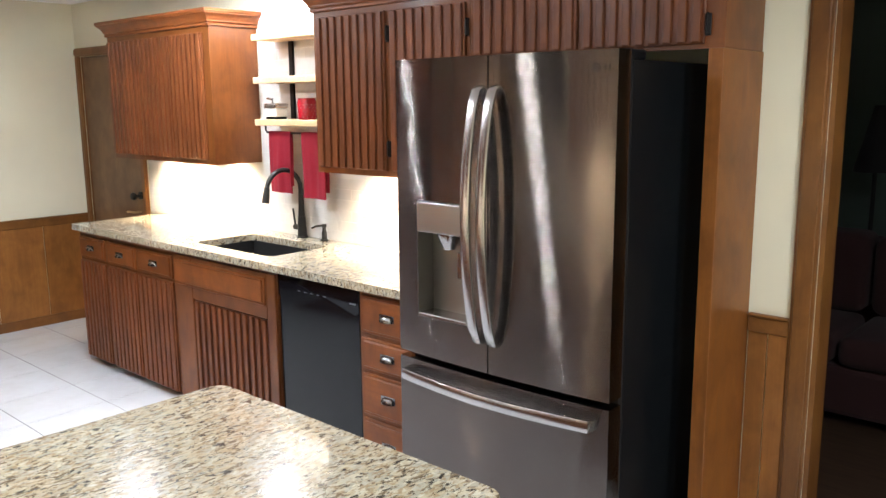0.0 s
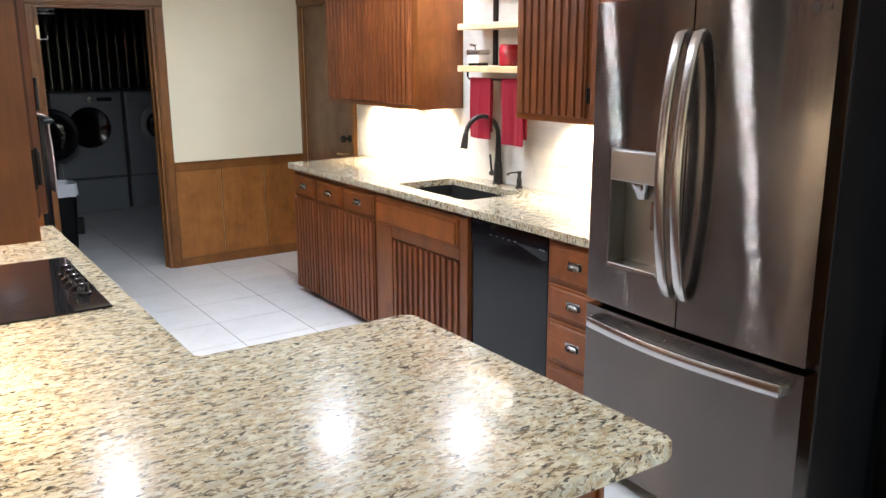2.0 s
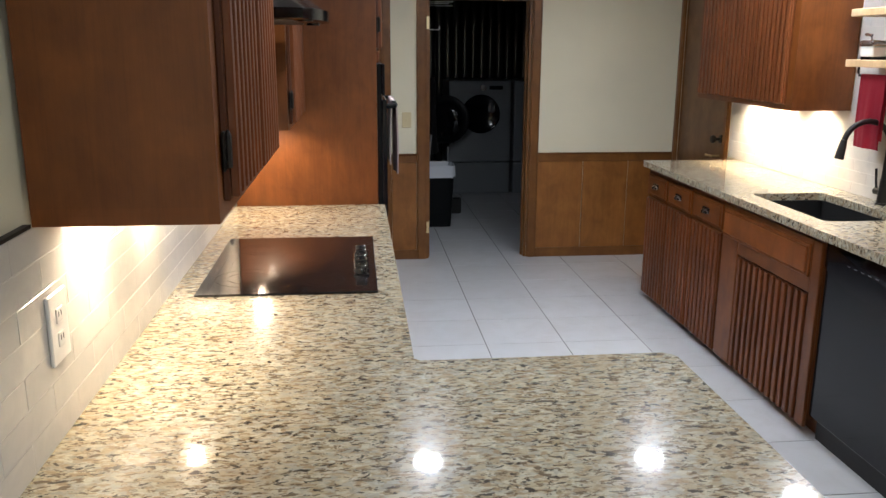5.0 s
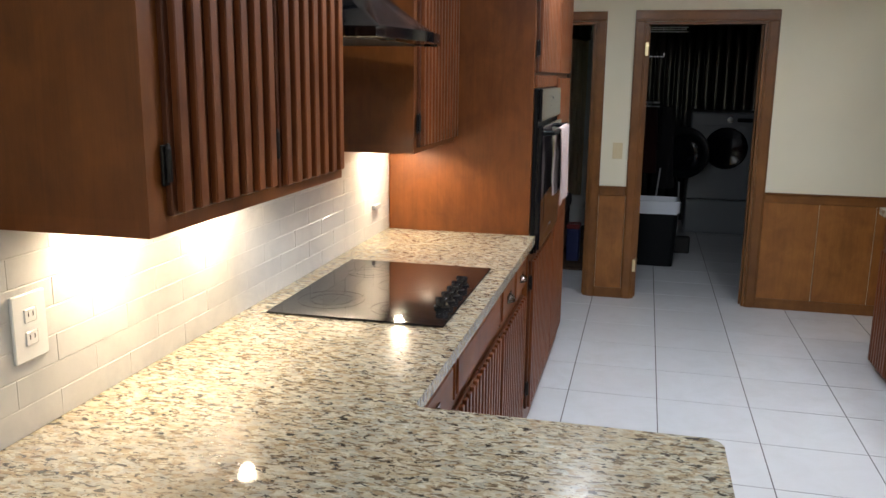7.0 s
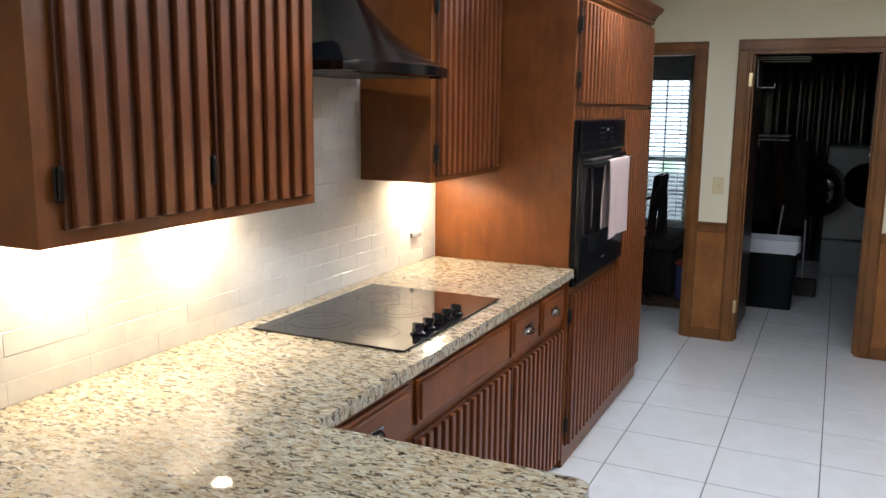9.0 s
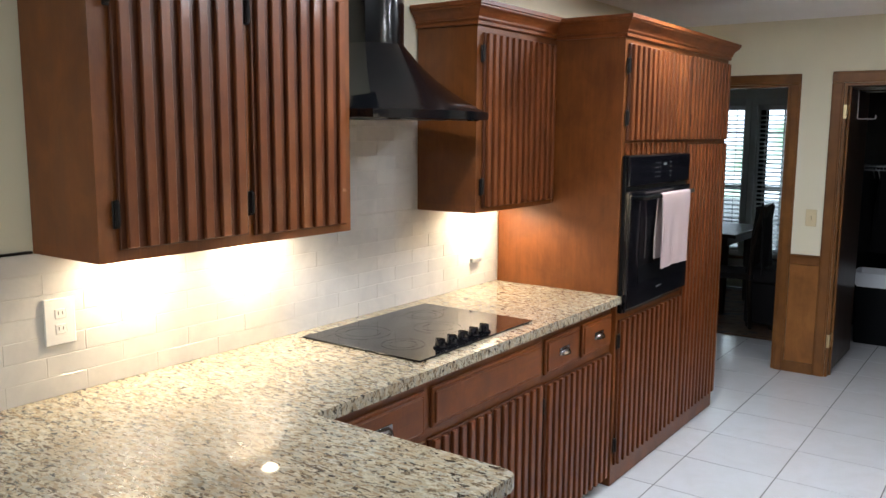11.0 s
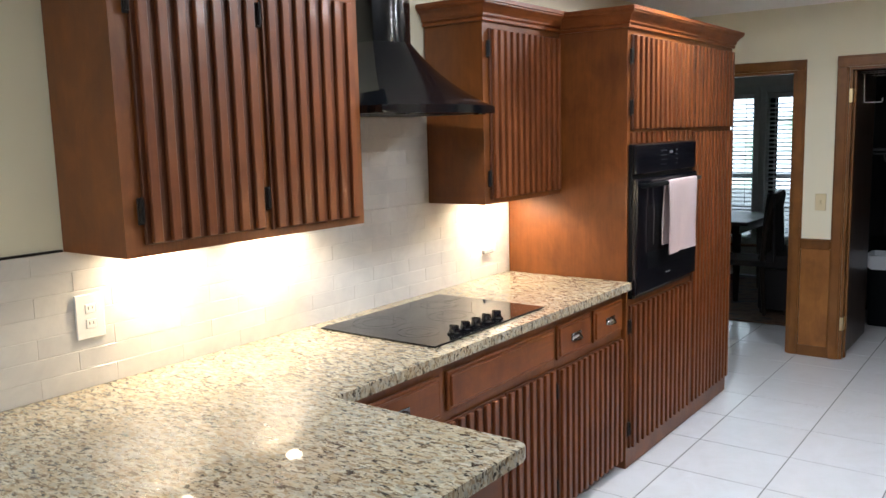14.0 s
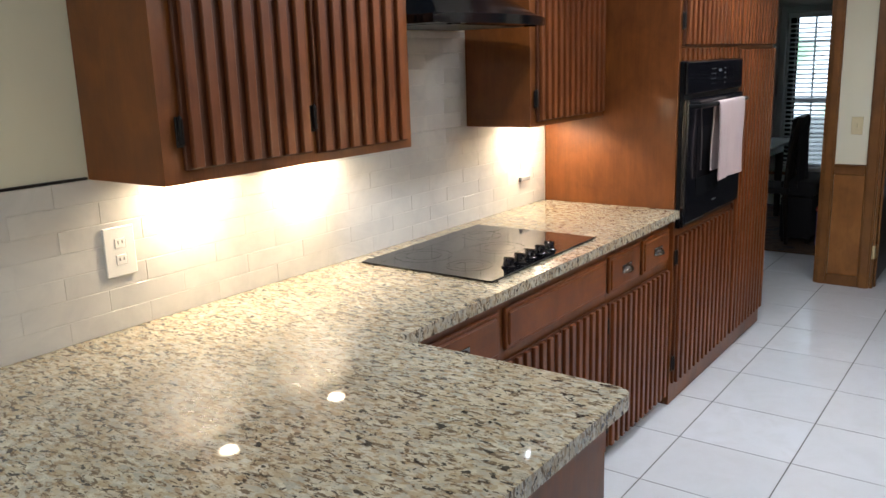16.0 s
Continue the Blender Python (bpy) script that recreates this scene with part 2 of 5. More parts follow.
BLIND = mat("white_blind_slat", (0.82, 0.83, 0.84), 0.5)
WINW = mat("white_window_paint", (0.70, 0.71, 0.70), 0.45)
BAG = mat("white_bin_liner", (0.66, 0.70, 0.76), 0.4)
WIRE = mat("white_wire", (0.75, 0.76, 0.77), 0.4)


def glow(name, color, strength):
    m = bpy.data.materials.new(name)
    m.use_nodes = True
    t = m.node_tree
    t.nodes.clear()
    e, o = t.nodes.new("ShaderNodeEmission"), t.nodes.new("ShaderNodeOutputMaterial")
    e.inputs[0].default_value, e.inputs[1].default_value = (*color, 1), strength
    t.links.new(e.outputs[0], o.inputs[0])
    return m


GLOWD = glow("downlight_glow", COOL, 30)
GLOWP = glow("puck_glow", WARM, 30)


def glass():
    m = mat("window_glass", (1, 1, 1), 0.0)
    m.node_tree.nodes["Principled BSDF"].inputs["Transmission Weight"].default_value = 1.0
    return m


GLASS = glass()


def rug_mat():
    m = mat("patterned_rug", (0.1, 0.04, 0.03), 0.95)
    n = Nodes(m)
    c = n.ramp(n.noise(n.coords(), 7, 4), [(0.35, (0.05, 0.018, 0.014)), (0.5, (0.12, 0.07, 0.04)), (0.65, (0.03, 0.03, 0.035))])
    n.color(c)
    return m


RUG = rug_mat()


def wood_floor():
    m = mat("dark_wood_floor", (0.07, 0.04, 0.025), 0.35)
    n = Nodes(m)
    n.color(n.ramp(n.noise(n.coords((12, 1, 1)), 3, 5), [(0.3, (0.020, 0.011, 0.007)), (0.7, (0.066, 0.038, 0.022))]))
    return m


WFLOOR = wood_floor()


# ---- building helpers ----
WORLD_OF = {}


def thing(name, at, label, category, group="", kind=""):
    ob = new(name)
    ob.empty_display_size = 0.1
    ob.location = at
    WORLD_OF[ob] = Matrix.Translation(at)
    return tagged(ob, label, category, group, kind)


def part(name, bm, material, parent=None, label="", smooth=False):
    """Link a bmesh, built in world coordinates, as one mesh object."""
    bmesh.ops.recalc_face_normals(bm, faces=bm.faces)
    me = bpy.data.meshes.new(name)
    bm.to_mesh(me)
    bm.free()
    if smooth:
        me.polygons.foreach_set("use_smooth", [True] * len(me.polygons))
        me.set_sharp_from_angle(angle=radians(40))
    me.materials.append(material)
    ob = new(name, me)
    if parent is not None:
        ob.parent = parent
        if parent in WORLD_OF:
            ob.matrix_parent_inverse = WORLD_OF[parent].inverted()
    if label:
        ob["label"] = label
    return ob


def structure(name, bm, material, label="", category="", smooth=False):
    return tagged(part(name, bm, material, None, "", smooth), label, category, "", "structure")


def box(bm, x0, x1, y0, y1, z0, z1, bev=0.0, seg=1):
    c = bmesh.ops.create_cube(bm, size=1, matrix=Matrix.Translation(((x0 + x1) / 2, (y0 + y1) / 2, (z0 + z1) / 2)) @ Matrix.Diagonal((abs(x1 - x0), abs(y1 - y0), abs(z1 - z0), 1)))
    if bev:
        es = list({e for v in c["verts"] for e in v.link_edges})
        bmesh.ops.bevel(bm, geom=es, offset=bev, segments=seg, affect='EDGES', profile=0.5)
    return bm


def boxm(x0, x1, y0, y1, z0, z1, bev=0.0, seg=1):
    return box(bmesh.new(), x0, x1, y0, y1, z0, z1, bev, seg)


def cyl(bm, a, b, r0, r1=None, n=16):
    a, b = Vector(a), Vector(b)
    q = (b - a).to_track_quat('Z', 'Y').to_matrix().to_4x4()
    bmesh.ops.create_cone(bm, cap_ends=True, segments=n, radius1=r0, radius2=r0 if r1 is None else r1, depth=(b - a).length, matrix=Matrix.Translation((a + b) / 2) @ q)
    return bm


def tube(bm, pts, r, n=10, radii=None):
    """A round bar along a line of points."""
    pts = [Vector(p) for p in pts]
    rings = []
    for i, p in enumerate(pts):
        d = (pts[min(i + 1, len(pts) - 1)] - pts[max(i - 1, 0)]).normalized()
        ref = Vector((0, 0, 1)) if abs(d.z) < 0.95 else Vector((0, 1, 0))
        u = d.cross(ref).normalized()
        w = u.cross(d)
        rr = radii[i] if radii else r
        rings.append([bm.verts.new(p + (u * math.cos(k * 2 * math.pi / n) + w * math.sin(k * 2 * math.pi / n)) * rr) for k in range(n)])
    for a, b in zip(rings, rings[1:]):
        for k in range(n):
            bm.faces.new((a[k], a[(k + 1) % n], b[(k + 1) % n], b[k]))
    bm.faces.new(rings[0][::-1])
    bm.faces.new(rings[-1])
    return bm


def lathe(bm, centre, profile, n=24, axis=(0, 0, 1)):
    """Turn (radius, height) pairs round an axis."""
    q = Vector(axis).to_track_quat('Z', 'Y').to_matrix()
    rings = []
    for r, h in profile:
        rings.append([bm.verts.new(Vector(centre) + q @ Vector((r * math.cos(k * 2 * math.pi / n), r * math.sin(k * 2 * math.pi / n), h))) for k in range(n)])
    for a, b in zip(rings, rings[1:]):
        for k in range(n):
            bm.faces.new((a[k], a[(k + 1) % n], b[(k + 1) % n], b[k]))
    if profile[0][0] > 1e-4:
        bm.faces.new(rings[0][::-1])
    if profile[-1][0] > 1e-4:
        bm.faces.new(rings[-1])
    bmesh.ops.remove_doubles(bm, verts=bm.verts, dist=1e-5)
    return bm


def prism(bm, outline, lo, hi, axis='z'):
    """A flat outline pushed from lo to hi along one axis."""
    def at(p, h):
        return (p[0], p[1], h) if axis == 'z' else (p[0], h, p[1]) if axis == 'y' else (h, p[0], p[1])
    a = [bm.verts.new(at(p, lo)) for p in outline]
    b = [bm.verts.new(at(p, hi)) for p in outline]
    k = len(outline)
    bm.faces.new(a[::-1])
    bm.faces.new(b)
    for i in range(k):
        bm.faces.new((a[i], a[(i + 1) % k], b[(i + 1) % k], b[i]))
    return bm


def rounded(pts, radii, n=5):
    """Round the corners of an outline."""
    out = []
    for i, p in enumerate(pts):
        p, a, b = Vector(p), Vector(pts[i - 1]), Vector(pts[(i + 1) % len(pts)])
        r = radii[i]
        if r <= 0:
            out.append(tuple(p))
            continue
        u, w = (a - p).normalized() * r, (b - p).normalized() * r
        for k in range(n + 1):
            s = k / n
            out.append(tuple(p + u * (1 - s) ** 2 + w * s ** 2))
    return out


class Side:
    """One run of cabinets: o is the way out from its wall, u runs along it."""
    def __init__(self, flip):
        self.flip = flip

    def x(self, o):
        return WALL - o if self.flip else o

    def box(self, bm, o0, o1, u0, u1, z0, z1, bev=0.0, seg=1):
        a, b = sorted((self.x(o0), self.x(o1)))
        return box(bm, a, b, u0, u1, z0, z1, bev, seg)

    def boxm(self, *a, **k):
        return self.box(bmesh.new(), *a, **k)

    def p(self, o, u, z):
        return (self.x(o), u, z)


LEFT, RIGHT = Side(False), Side(True)


def hinge(s, parent, o, u, z):
    bm = s.boxm(o, o + 0.006, u - 0.010, u + 0.010, z - 0.035, z + 0.035, 0.002)
    cyl(bm, s.p(o + 0.010, u, z - 0.028), s.p(o + 0.010, u, z + 0.028), 0.0065, n=8)
    cyl(bm, s.p(o + 0.010, u, z + 0.028), s.p(o + 0.010, u, z + 0.038), 0.0065, 0.002, n=8)
    return part("hinge", bm, IRON, parent, "dark iron hinge")


def slat_door(s, parent, o, u0, u1, z0, z1, count, hinge_at=None, hz=None, fill=0.50, deep=0.015, back=None):
    """A door faced with upright square slats over a plain back board, by default darkened for shade."""
    door = part("door", s.boxm(o, o + 0.012, u0, u1, z0, z1, 0.002), back or SHADEBACK, parent, "slatted wooden door")
    pitch = (u1 - u0) / count
    w = pitch * fill
    for i in range(count):
        a = u0 + (i + 0.5) * pitch - w / 2
        bm = s.boxm(o + 0.011, o + 0.011 + deep, a, a + w, z0 + 0.004, z1 - 0.004, 0.0025 if back is None else 0.005, 1 if back is None else 2)
        part("slat", bm, SLAT, door)
    if hinge_at is not None:
        lo, hi = hz or (z0 + 0.10, z1 - 0.10)
        hinge(s, door, o + 0.004, hinge_at, lo)
        hinge(s, door, o + 0.004, hinge_at, hi)
    return door


def cup_pull(s, parent, o, u, z):
    """A half-dome bin pull."""
    bm = bmesh.new()
    n, m2 = 10, 5
    rows = []
    for j in range(m2 + 1):
        e = j / m2 * math.pi / 2
        rows.append([bm.verts.new(s.p(o + 0.024 * math.cos(e) * math.sin(math.pi * k / n) + 0.002, u - 0.040 * math.cos(e * 0.85) * math.cos(math.pi * k / n), z - 0.010 + 0.026 * math.sin(e))) for k in range(n + 1)])
    for a, b in zip(rows, rows[1:]):
        for k in range(n):
            bm.faces.new((a[k], a[k + 1], b[k + 1], b[k]))
    s.box(bm, o, o + 0.004, u - 0.043, u + 0.043, z - 0.012, z + 0.020, 0.0015)
    return part("cup_pull", bm, CHROME, parent, "polished pewter cup pull", True)


def drawer(s, parent, o, u0, u1, z0, z1, pull=True, name="drawer"):
    """A drawer front with a bevelled raised field."""
    bm = s.boxm(o, o + 0.012, u0, u1, z0, z1, 0.003)
    s.box(bm, o + 0.010, o + 0.019, u0 + 0.012, u1 - 0.012, z0 + 0.012, z1 - 0.012, 0.006)
    d = part(name, bm, CABX, parent)
    if pull:
        cup_pull(s, d, o + 0.019, (u0 + u1) / 2, (z0 + z1) / 2)
    return d


CROWN = [(-0.003, 0), (0.010, 0), (0.012, 0.003), (0.012, 0.013), (0.009, 0.016), (0.015, 0.020), (0.018, 0.024), (0.018, 0.030), (0.021, 0.036), (0.027, 0.046),
         (0.036, 0.056), (0.044, 0.062), (0.048, 0.066), (0.048, 0.071), (0.053, 0.074), (0.053, 0.090), (-0.003, 0.090)]


def crown(s, parent, u0, u1, o, z, ends=(True, True)):
    """A crown moulding with mitred returns round a cabinet top."""
    bm = bmesh.new()
    rings = []
    stations = []
    if ends[0]:
        stations.append(('a', 0.0))
    stations += [('b', 0), ('c', 0)]
    if ends[1]:
        stations.append(('d', 0.0))
    for kind, _ in stations:
        ring = []
        for out, h in CROWN:
            ul = u0 - (out if ends[0] else 0)
            uh = u1 + (out if ends[1] else 0)
            q = {'a': (0.012, ul), 'b': (o + out, ul), 'c': (o + out, uh), 'd': (0.012, uh)}[kind]
            ring.append(bm.verts.new(s.p(q[0], q[1], z - 0.014 + h)))
        rings.append(ring)
    k = len(CROWN)
    for a, b in zip(rings, rings[1:]):
        for i in range(k):
            bm.faces.new((a[i], a[(i + 1) % k], b[(i + 1) % k], b[i]))
    bm.faces.new(rings[0])
    bm.faces.new(rings[-1][::-1])
    return part("crown_moulding", bm, CROWNW, parent)


CROWNW = wood("crown_wood", (0.10, 0.026, 0.007), (0.19, 0.054, 0.012), (0.28, 0.088, 0.021), 0.42, (14, 1.1, 14), 0.10, 0.32)


def lamp(name, parent, at, kind, energy, color, size, spot=None, blend=0.6):
    d = bpy.data.lights.new(name, kind)
    d.energy, d.color = energy, color
    if kind == 'AREA':
        d.shape, d.size = 'DISK', size
    else:
        d.shadow_soft_size = size
    if spot:
        d.spot_size, d.spot_blend = radians(spot), blend
    ob = new(name, d)
    ob.parent = parent
    ob.location = Vector(at) - parent.location
    return ob


# ---- structure ----
def wall_with_openings(name, along, lo, hi, t0, t1, z1, openings, material, label):
    """A wall along x or y, from lo to hi, t0..t1 thick, with openings (a, b, sill, head)."""
    bm = bmesh.new()

    def piece(a, b, z0, zz):
        if b - a > 1e-4 and zz - z0 > 1e-4:
            box(bm, a, b, t0, t1, z0, zz) if along == 'x' else box(bm, t0, t1, a, b, z0, zz)
    at = lo
    for a, b, sill, head in sorted(openings):
        piece(at, a, 0, z1)
        piece(a, b, 0, sill)
        piece(a, b, head, z1)
        at = b
    piece(at, hi, 0, z1)
    return structure(name, bm, material, label, "wall")


LA, LB = 1.09, 1.885          # laundry doorway
DA, DB = -0.10, 0.755          # dining doorway
HEAD = 1.985
SIDE_HEAD = 2.02      # doors in the sink wall
wall_with_openings("wall_west", 'y', BACK, FAR, -0.12, 0.0, CEIL, [], CREAM, "cream painted wall behind the cooktop")
wall_with_openings("wall_north", 'x', -3.0, 3.4, FAR, FAR + 0.12, CEIL, [(DA, DB, 0, HEAD), (LA, LB, 0, HEAD)], CREAM, "cream wall with two doorways")
wall_with_openings("wall_east", 'y', BACK, FAR, WALL, WALL + 0.12, CEIL, [(-2.0, -0.985, 0, SIDE_HEAD), (3.60, 4.42, 0, SIDE_HEAD)], CREAM, "cream wall behind the sink")
wall_with_openings("wall_south", 'x', -0.12, WALL + 0.12, BACK - 0.12, BACK, CEIL, [], CREAM, "plain cream wall")
structure("ceiling", boxm(-0.12, WALL + 0.12, BACK, FAR + 0.12, CEIL, CEIL + 0.1), WHITEC, "white textured ceiling", "ceiling")

# dining room
wall_with_openings("wall_dining_north", 'x', -3.0, 0.84, 7.5, 7.62, CEIL, [(-0.90, -0.385, 0.40, 1.945), (-0.265, 0.245, 0.40, 1.945)], DINEWALL, "grey wall with two windows")
structure("wall_dining_west", boxm(-3.12, -3.0, FAR, 7.62, 0, CEIL), DINEWALL, "plain grey wall", "wall")
structure("wall_partition", boxm(0.84, 0.94, FAR + 0.12, 8.3, 0, CEIL), DINEWALL, "thin wall between dining room and laundry", "wall")
structure("ceiling_dining", boxm(-3.0, 0.84, FAR + 0.12, 7.62, CEIL, CEIL + 0.1), WHITEC, "white ceiling", "ceiling")


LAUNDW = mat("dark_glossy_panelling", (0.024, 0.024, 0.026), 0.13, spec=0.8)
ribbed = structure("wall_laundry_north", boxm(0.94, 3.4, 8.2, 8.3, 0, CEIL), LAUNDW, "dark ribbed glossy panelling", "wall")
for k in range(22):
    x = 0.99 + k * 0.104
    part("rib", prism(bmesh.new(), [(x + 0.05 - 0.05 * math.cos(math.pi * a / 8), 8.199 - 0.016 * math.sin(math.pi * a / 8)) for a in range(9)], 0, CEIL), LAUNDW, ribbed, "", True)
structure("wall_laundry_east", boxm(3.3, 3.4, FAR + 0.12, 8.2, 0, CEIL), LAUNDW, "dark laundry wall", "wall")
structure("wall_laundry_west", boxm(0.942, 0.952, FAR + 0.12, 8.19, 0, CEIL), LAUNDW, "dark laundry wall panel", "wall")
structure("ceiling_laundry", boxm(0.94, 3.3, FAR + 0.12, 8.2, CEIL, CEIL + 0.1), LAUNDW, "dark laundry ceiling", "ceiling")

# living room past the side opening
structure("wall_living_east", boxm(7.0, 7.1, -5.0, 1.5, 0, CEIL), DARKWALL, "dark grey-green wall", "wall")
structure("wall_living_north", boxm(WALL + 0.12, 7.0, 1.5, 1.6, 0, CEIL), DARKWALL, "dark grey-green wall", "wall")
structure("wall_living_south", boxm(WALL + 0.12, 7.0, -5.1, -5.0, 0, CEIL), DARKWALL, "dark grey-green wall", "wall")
structure("ceiling_living", boxm(WALL + 0.12, 7.1, -5.1, 1.6, CEIL, CEIL + 0.1), WHITEC, "white ceiling", "ceiling")
structure("floor_living", boxm(WALL + 0.06, 7.0, -5.0, 1.5, -0.08, 0.0), WFLOOR, "dark wood floor", "floor")

# ground outside the windows
structure("ground", boxm(-40, 40, 7.7, 70, -0.4, -0.3), mat("pale_paving", (0.34, 0.36, 0.36), 0.9), "pale paved ground outside", "ground")
DAY = glow("daylight_distance", (0.62, 0.86, 1.0), 3.2)
dn = DAY.node_tree
geo, nz, rp = dn.nodes.new("ShaderNodeNewGeometry"), dn.nodes.new("ShaderNodeTexNoise"), dn.nodes.new("ShaderNodeValToRGB")
nz.inputs["Scale"].default_value = 0.7
rp.color_ramp.elements[0].position, rp.color_ramp.elements[0].color = 0.34, (0.30, 0.50, 0.36, 1)
rp.color_ramp.elements[1].position, rp.color_ramp.elements[1].color = 0.46, (0.74, 0.88, 1.0, 1)
dn.links.new(geo.outputs["Position"], nz.inputs["Vector"])
dn.links.new(nz.outputs[0], rp.inputs[0])
dn.links.new(rp.outputs[0], dn.nodes["Emission"].inputs[0])
structure("backdrop", boxm(-30, 30, 24, 24.1, -0.4, 14), DAY, "bright hazy garden distance", "backdrop")


# ---- trim ----
def casing(name, along, a, b, face, out, head, width=0.075, label="stained wood door casing"):
    """Stepped casing round a doorway; face is the wall's plane, out the way it stands proud."""
    c = thing(name, (a, face, 0) if along == 'x' else (face, a, 0), label, "door casing", "", "structure")

    def piece(nm, u0, u1, z0, z1, m):
        bm = bmesh.new()
        for d, inset in ((0.016, 0.0), (0.023, 0.018)):
            f0, f1 = sorted((face, face + out * d))
            vert = z1 - z0 > u1 - u0
            uu0, uu1 = (u0 + inset * 0.6, u1 - inset * 0.6) if vert else (u0, u1)
            zz0, zz1 = (z0, z1) if vert else (z0 + inset * 0.6, z1 - inset * 0.6)
            box(bm, uu0, uu1, f0, f1, zz0, zz1, 0.003) if along == 'x' else box(bm, f0, f1, uu0, uu1, zz0, zz1, 0.003)
        part(nm, bm, m, c)
    piece("casing_side", a - width, a, 0, head, TRIM)
    piece("casing_side", b, b + width, 0, head, TRIM)
    piece("casing_head", a - width, b + width, head + 0.001, head + width, TRIMX)
    return c


def jamb(name, a, b, head, y0, y1):
    bm = bmesh.new()
    box(bm, a, a + 0.018, y0, y1, 0, head - 0.018)
    box(bm, b - 0.018, b, y0, y1, 0, head - 0.018)
    box(bm, a, b, y0, y1, head - 0.018, head)
    box(bm, a + 0.018, a + 0.03, y0 + 0.06, y0 + 0.09, 0, head - 0.02)
    box(bm, b - 0.03, b - 0.018, y0 + 0.06, y0 + 0.09, 0, head - 0.02)
    return structure(name, bm, TRIM, "stained wood door jamb", "door jamb")


casing("door_casing_laundry", 'x', LA, LB, FAR, -1, HEAD)
casing("door_casing_dining", 'x', DA, DB, FAR, -1, HEAD, 0.068)
jamb("door_jamb_laundry", LA, LB, HEAD, FAR + 0.001, FAR + 0.119)
jamb("door_jamb_dining", DA, DB, HEAD, FAR + 0.001, FAR + 0.119)
casing("door_casing_pantry", 'y', 3.60, 4.42, WALL, -1, SIDE_HEAD, 0.065)
casing("door_casing_living", 'y', -2.0, -0.985, WALL, -1, SIDE_HEAD, 0.08)
bm = boxm(WALL + 0.001, WALL + 0.119, -1.003, -0.985, 0, SIDE_HEAD)
box(bm, WALL + 0.001, WALL + 0.119, -2.0, -1.982, 0, SIDE_HEAD)
structure("door_jamb_living", bm, TRIM, "stained wood door jamb", "door jamb")


def wainscot(name, along, a, b, face, out, top, boards):
    """Plywood boards with a capped chair rail and a base board."""
    w = thing(name, (a, face, 0) if along == 'x' else (face, a, 0), "stained wood wainscot with chair rail", "wainscot", "", "structure")

    def piece(nm, u0, u1, d0, d1, z0, z1, m, bev=0.002):
        f0, f1 = sorted((face + out * d0, face + out * d1))
        bm = boxm(u0, u1, f0, f1, z0, z1, bev) if along == 'x' else boxm(f0, f1, u0, u1, z0, z1, bev)
        part(nm, bm, m, w)
    step = (b - a) / boards
    for i in range(boards):
        piece("board", a + i * step + 0.0015, a + (i + 1) * step - 0.0015, 0, 0.008, 0.0, top - 0.07, PANEL)
    piece("base_board", a, b, 0.008, 0.018, 0, 0.075, TRIMX)
    piece("chair_rail", a, b, 0, 0.016, top - 0.07, top - 0.012, TRIMX, 0.004)
    piece("rail_cap", a, b, 0, 0.026, top - 0.012, top, TRIMX, 0.004)


wainscot("baseboard_wainscot_north", 'x', LB + 0.075, WALL - 0.001, FAR, -1, 0.832, 3)
wainscot("baseboard_wainscot_post", 'x', DB + 0.068, LA - 0.075, FAR, -1, 0.832, 1)
wainscot("baseboard_wainscot_east", 'y', -0.904, -0.758, WALL, -1, 0.90, 2)

bm = boxm(WALL + 0.001, WALL + 0.119, 3.60, 3.602, 0, SIDE_HEAD)
box(bm, WALL + 0.001, WALL + 0.119, 4.418, 4.42, 0, SIDE_HEAD)
box(bm, WALL + 0.001, WALL + 0.119, 3.60, 4.42, SIDE_HEAD - 0.003, SIDE_HEAD - 0.0005)
structure("door_jamb_pantry", bm, TRIM, "stained wood door jamb", "door jamb")

# pantry door, closed, on the sink wall
pd = thing("door_pantry", (WALL + 0.03, 3.60, 0), "closed flat brown wooden door with brass lever", "door", "", "structure")
part("door_leaf", boxm(WALL + 0.012, WALL + 0.05, 3.603, 4.417, 0.008, SIDE_HEAD - 0.004, 0.002), DOORW, pd)
bm = cyl(bmesh.new(), (WALL + 0.012, 3.665, 1.02), (WALL - 0.004, 3.665, 1.02), 0.028, n=16)
cyl(bm, (WALL - 0.004, 3.665, 1.02), (WALL - 0.04, 3.665, 1.02), 0.010, n=10)
lathe(bm, (WALL - 0.035, 3.665, 1.02), [(0.010, 0), (0.026, 0.008), (0.029, 0.02), (0.022, 0.032), (0.0, 0.036)], 16, (-1, 0, 0))
part("door_knob", bm, IRON, pd, "dark metal knob", True)
bm = tube(bmesh.new(), [(WALL + 0.012, 3.69, 0.90), (WALL - 0.04, 3.69, 0.90), (WALL - 0.042, 3.72, 0.90), (WALL - 0.042, 3.79, 0.898)], 0.008)
part("lever", bm, BRASS, pd, "bright brass lever", True)

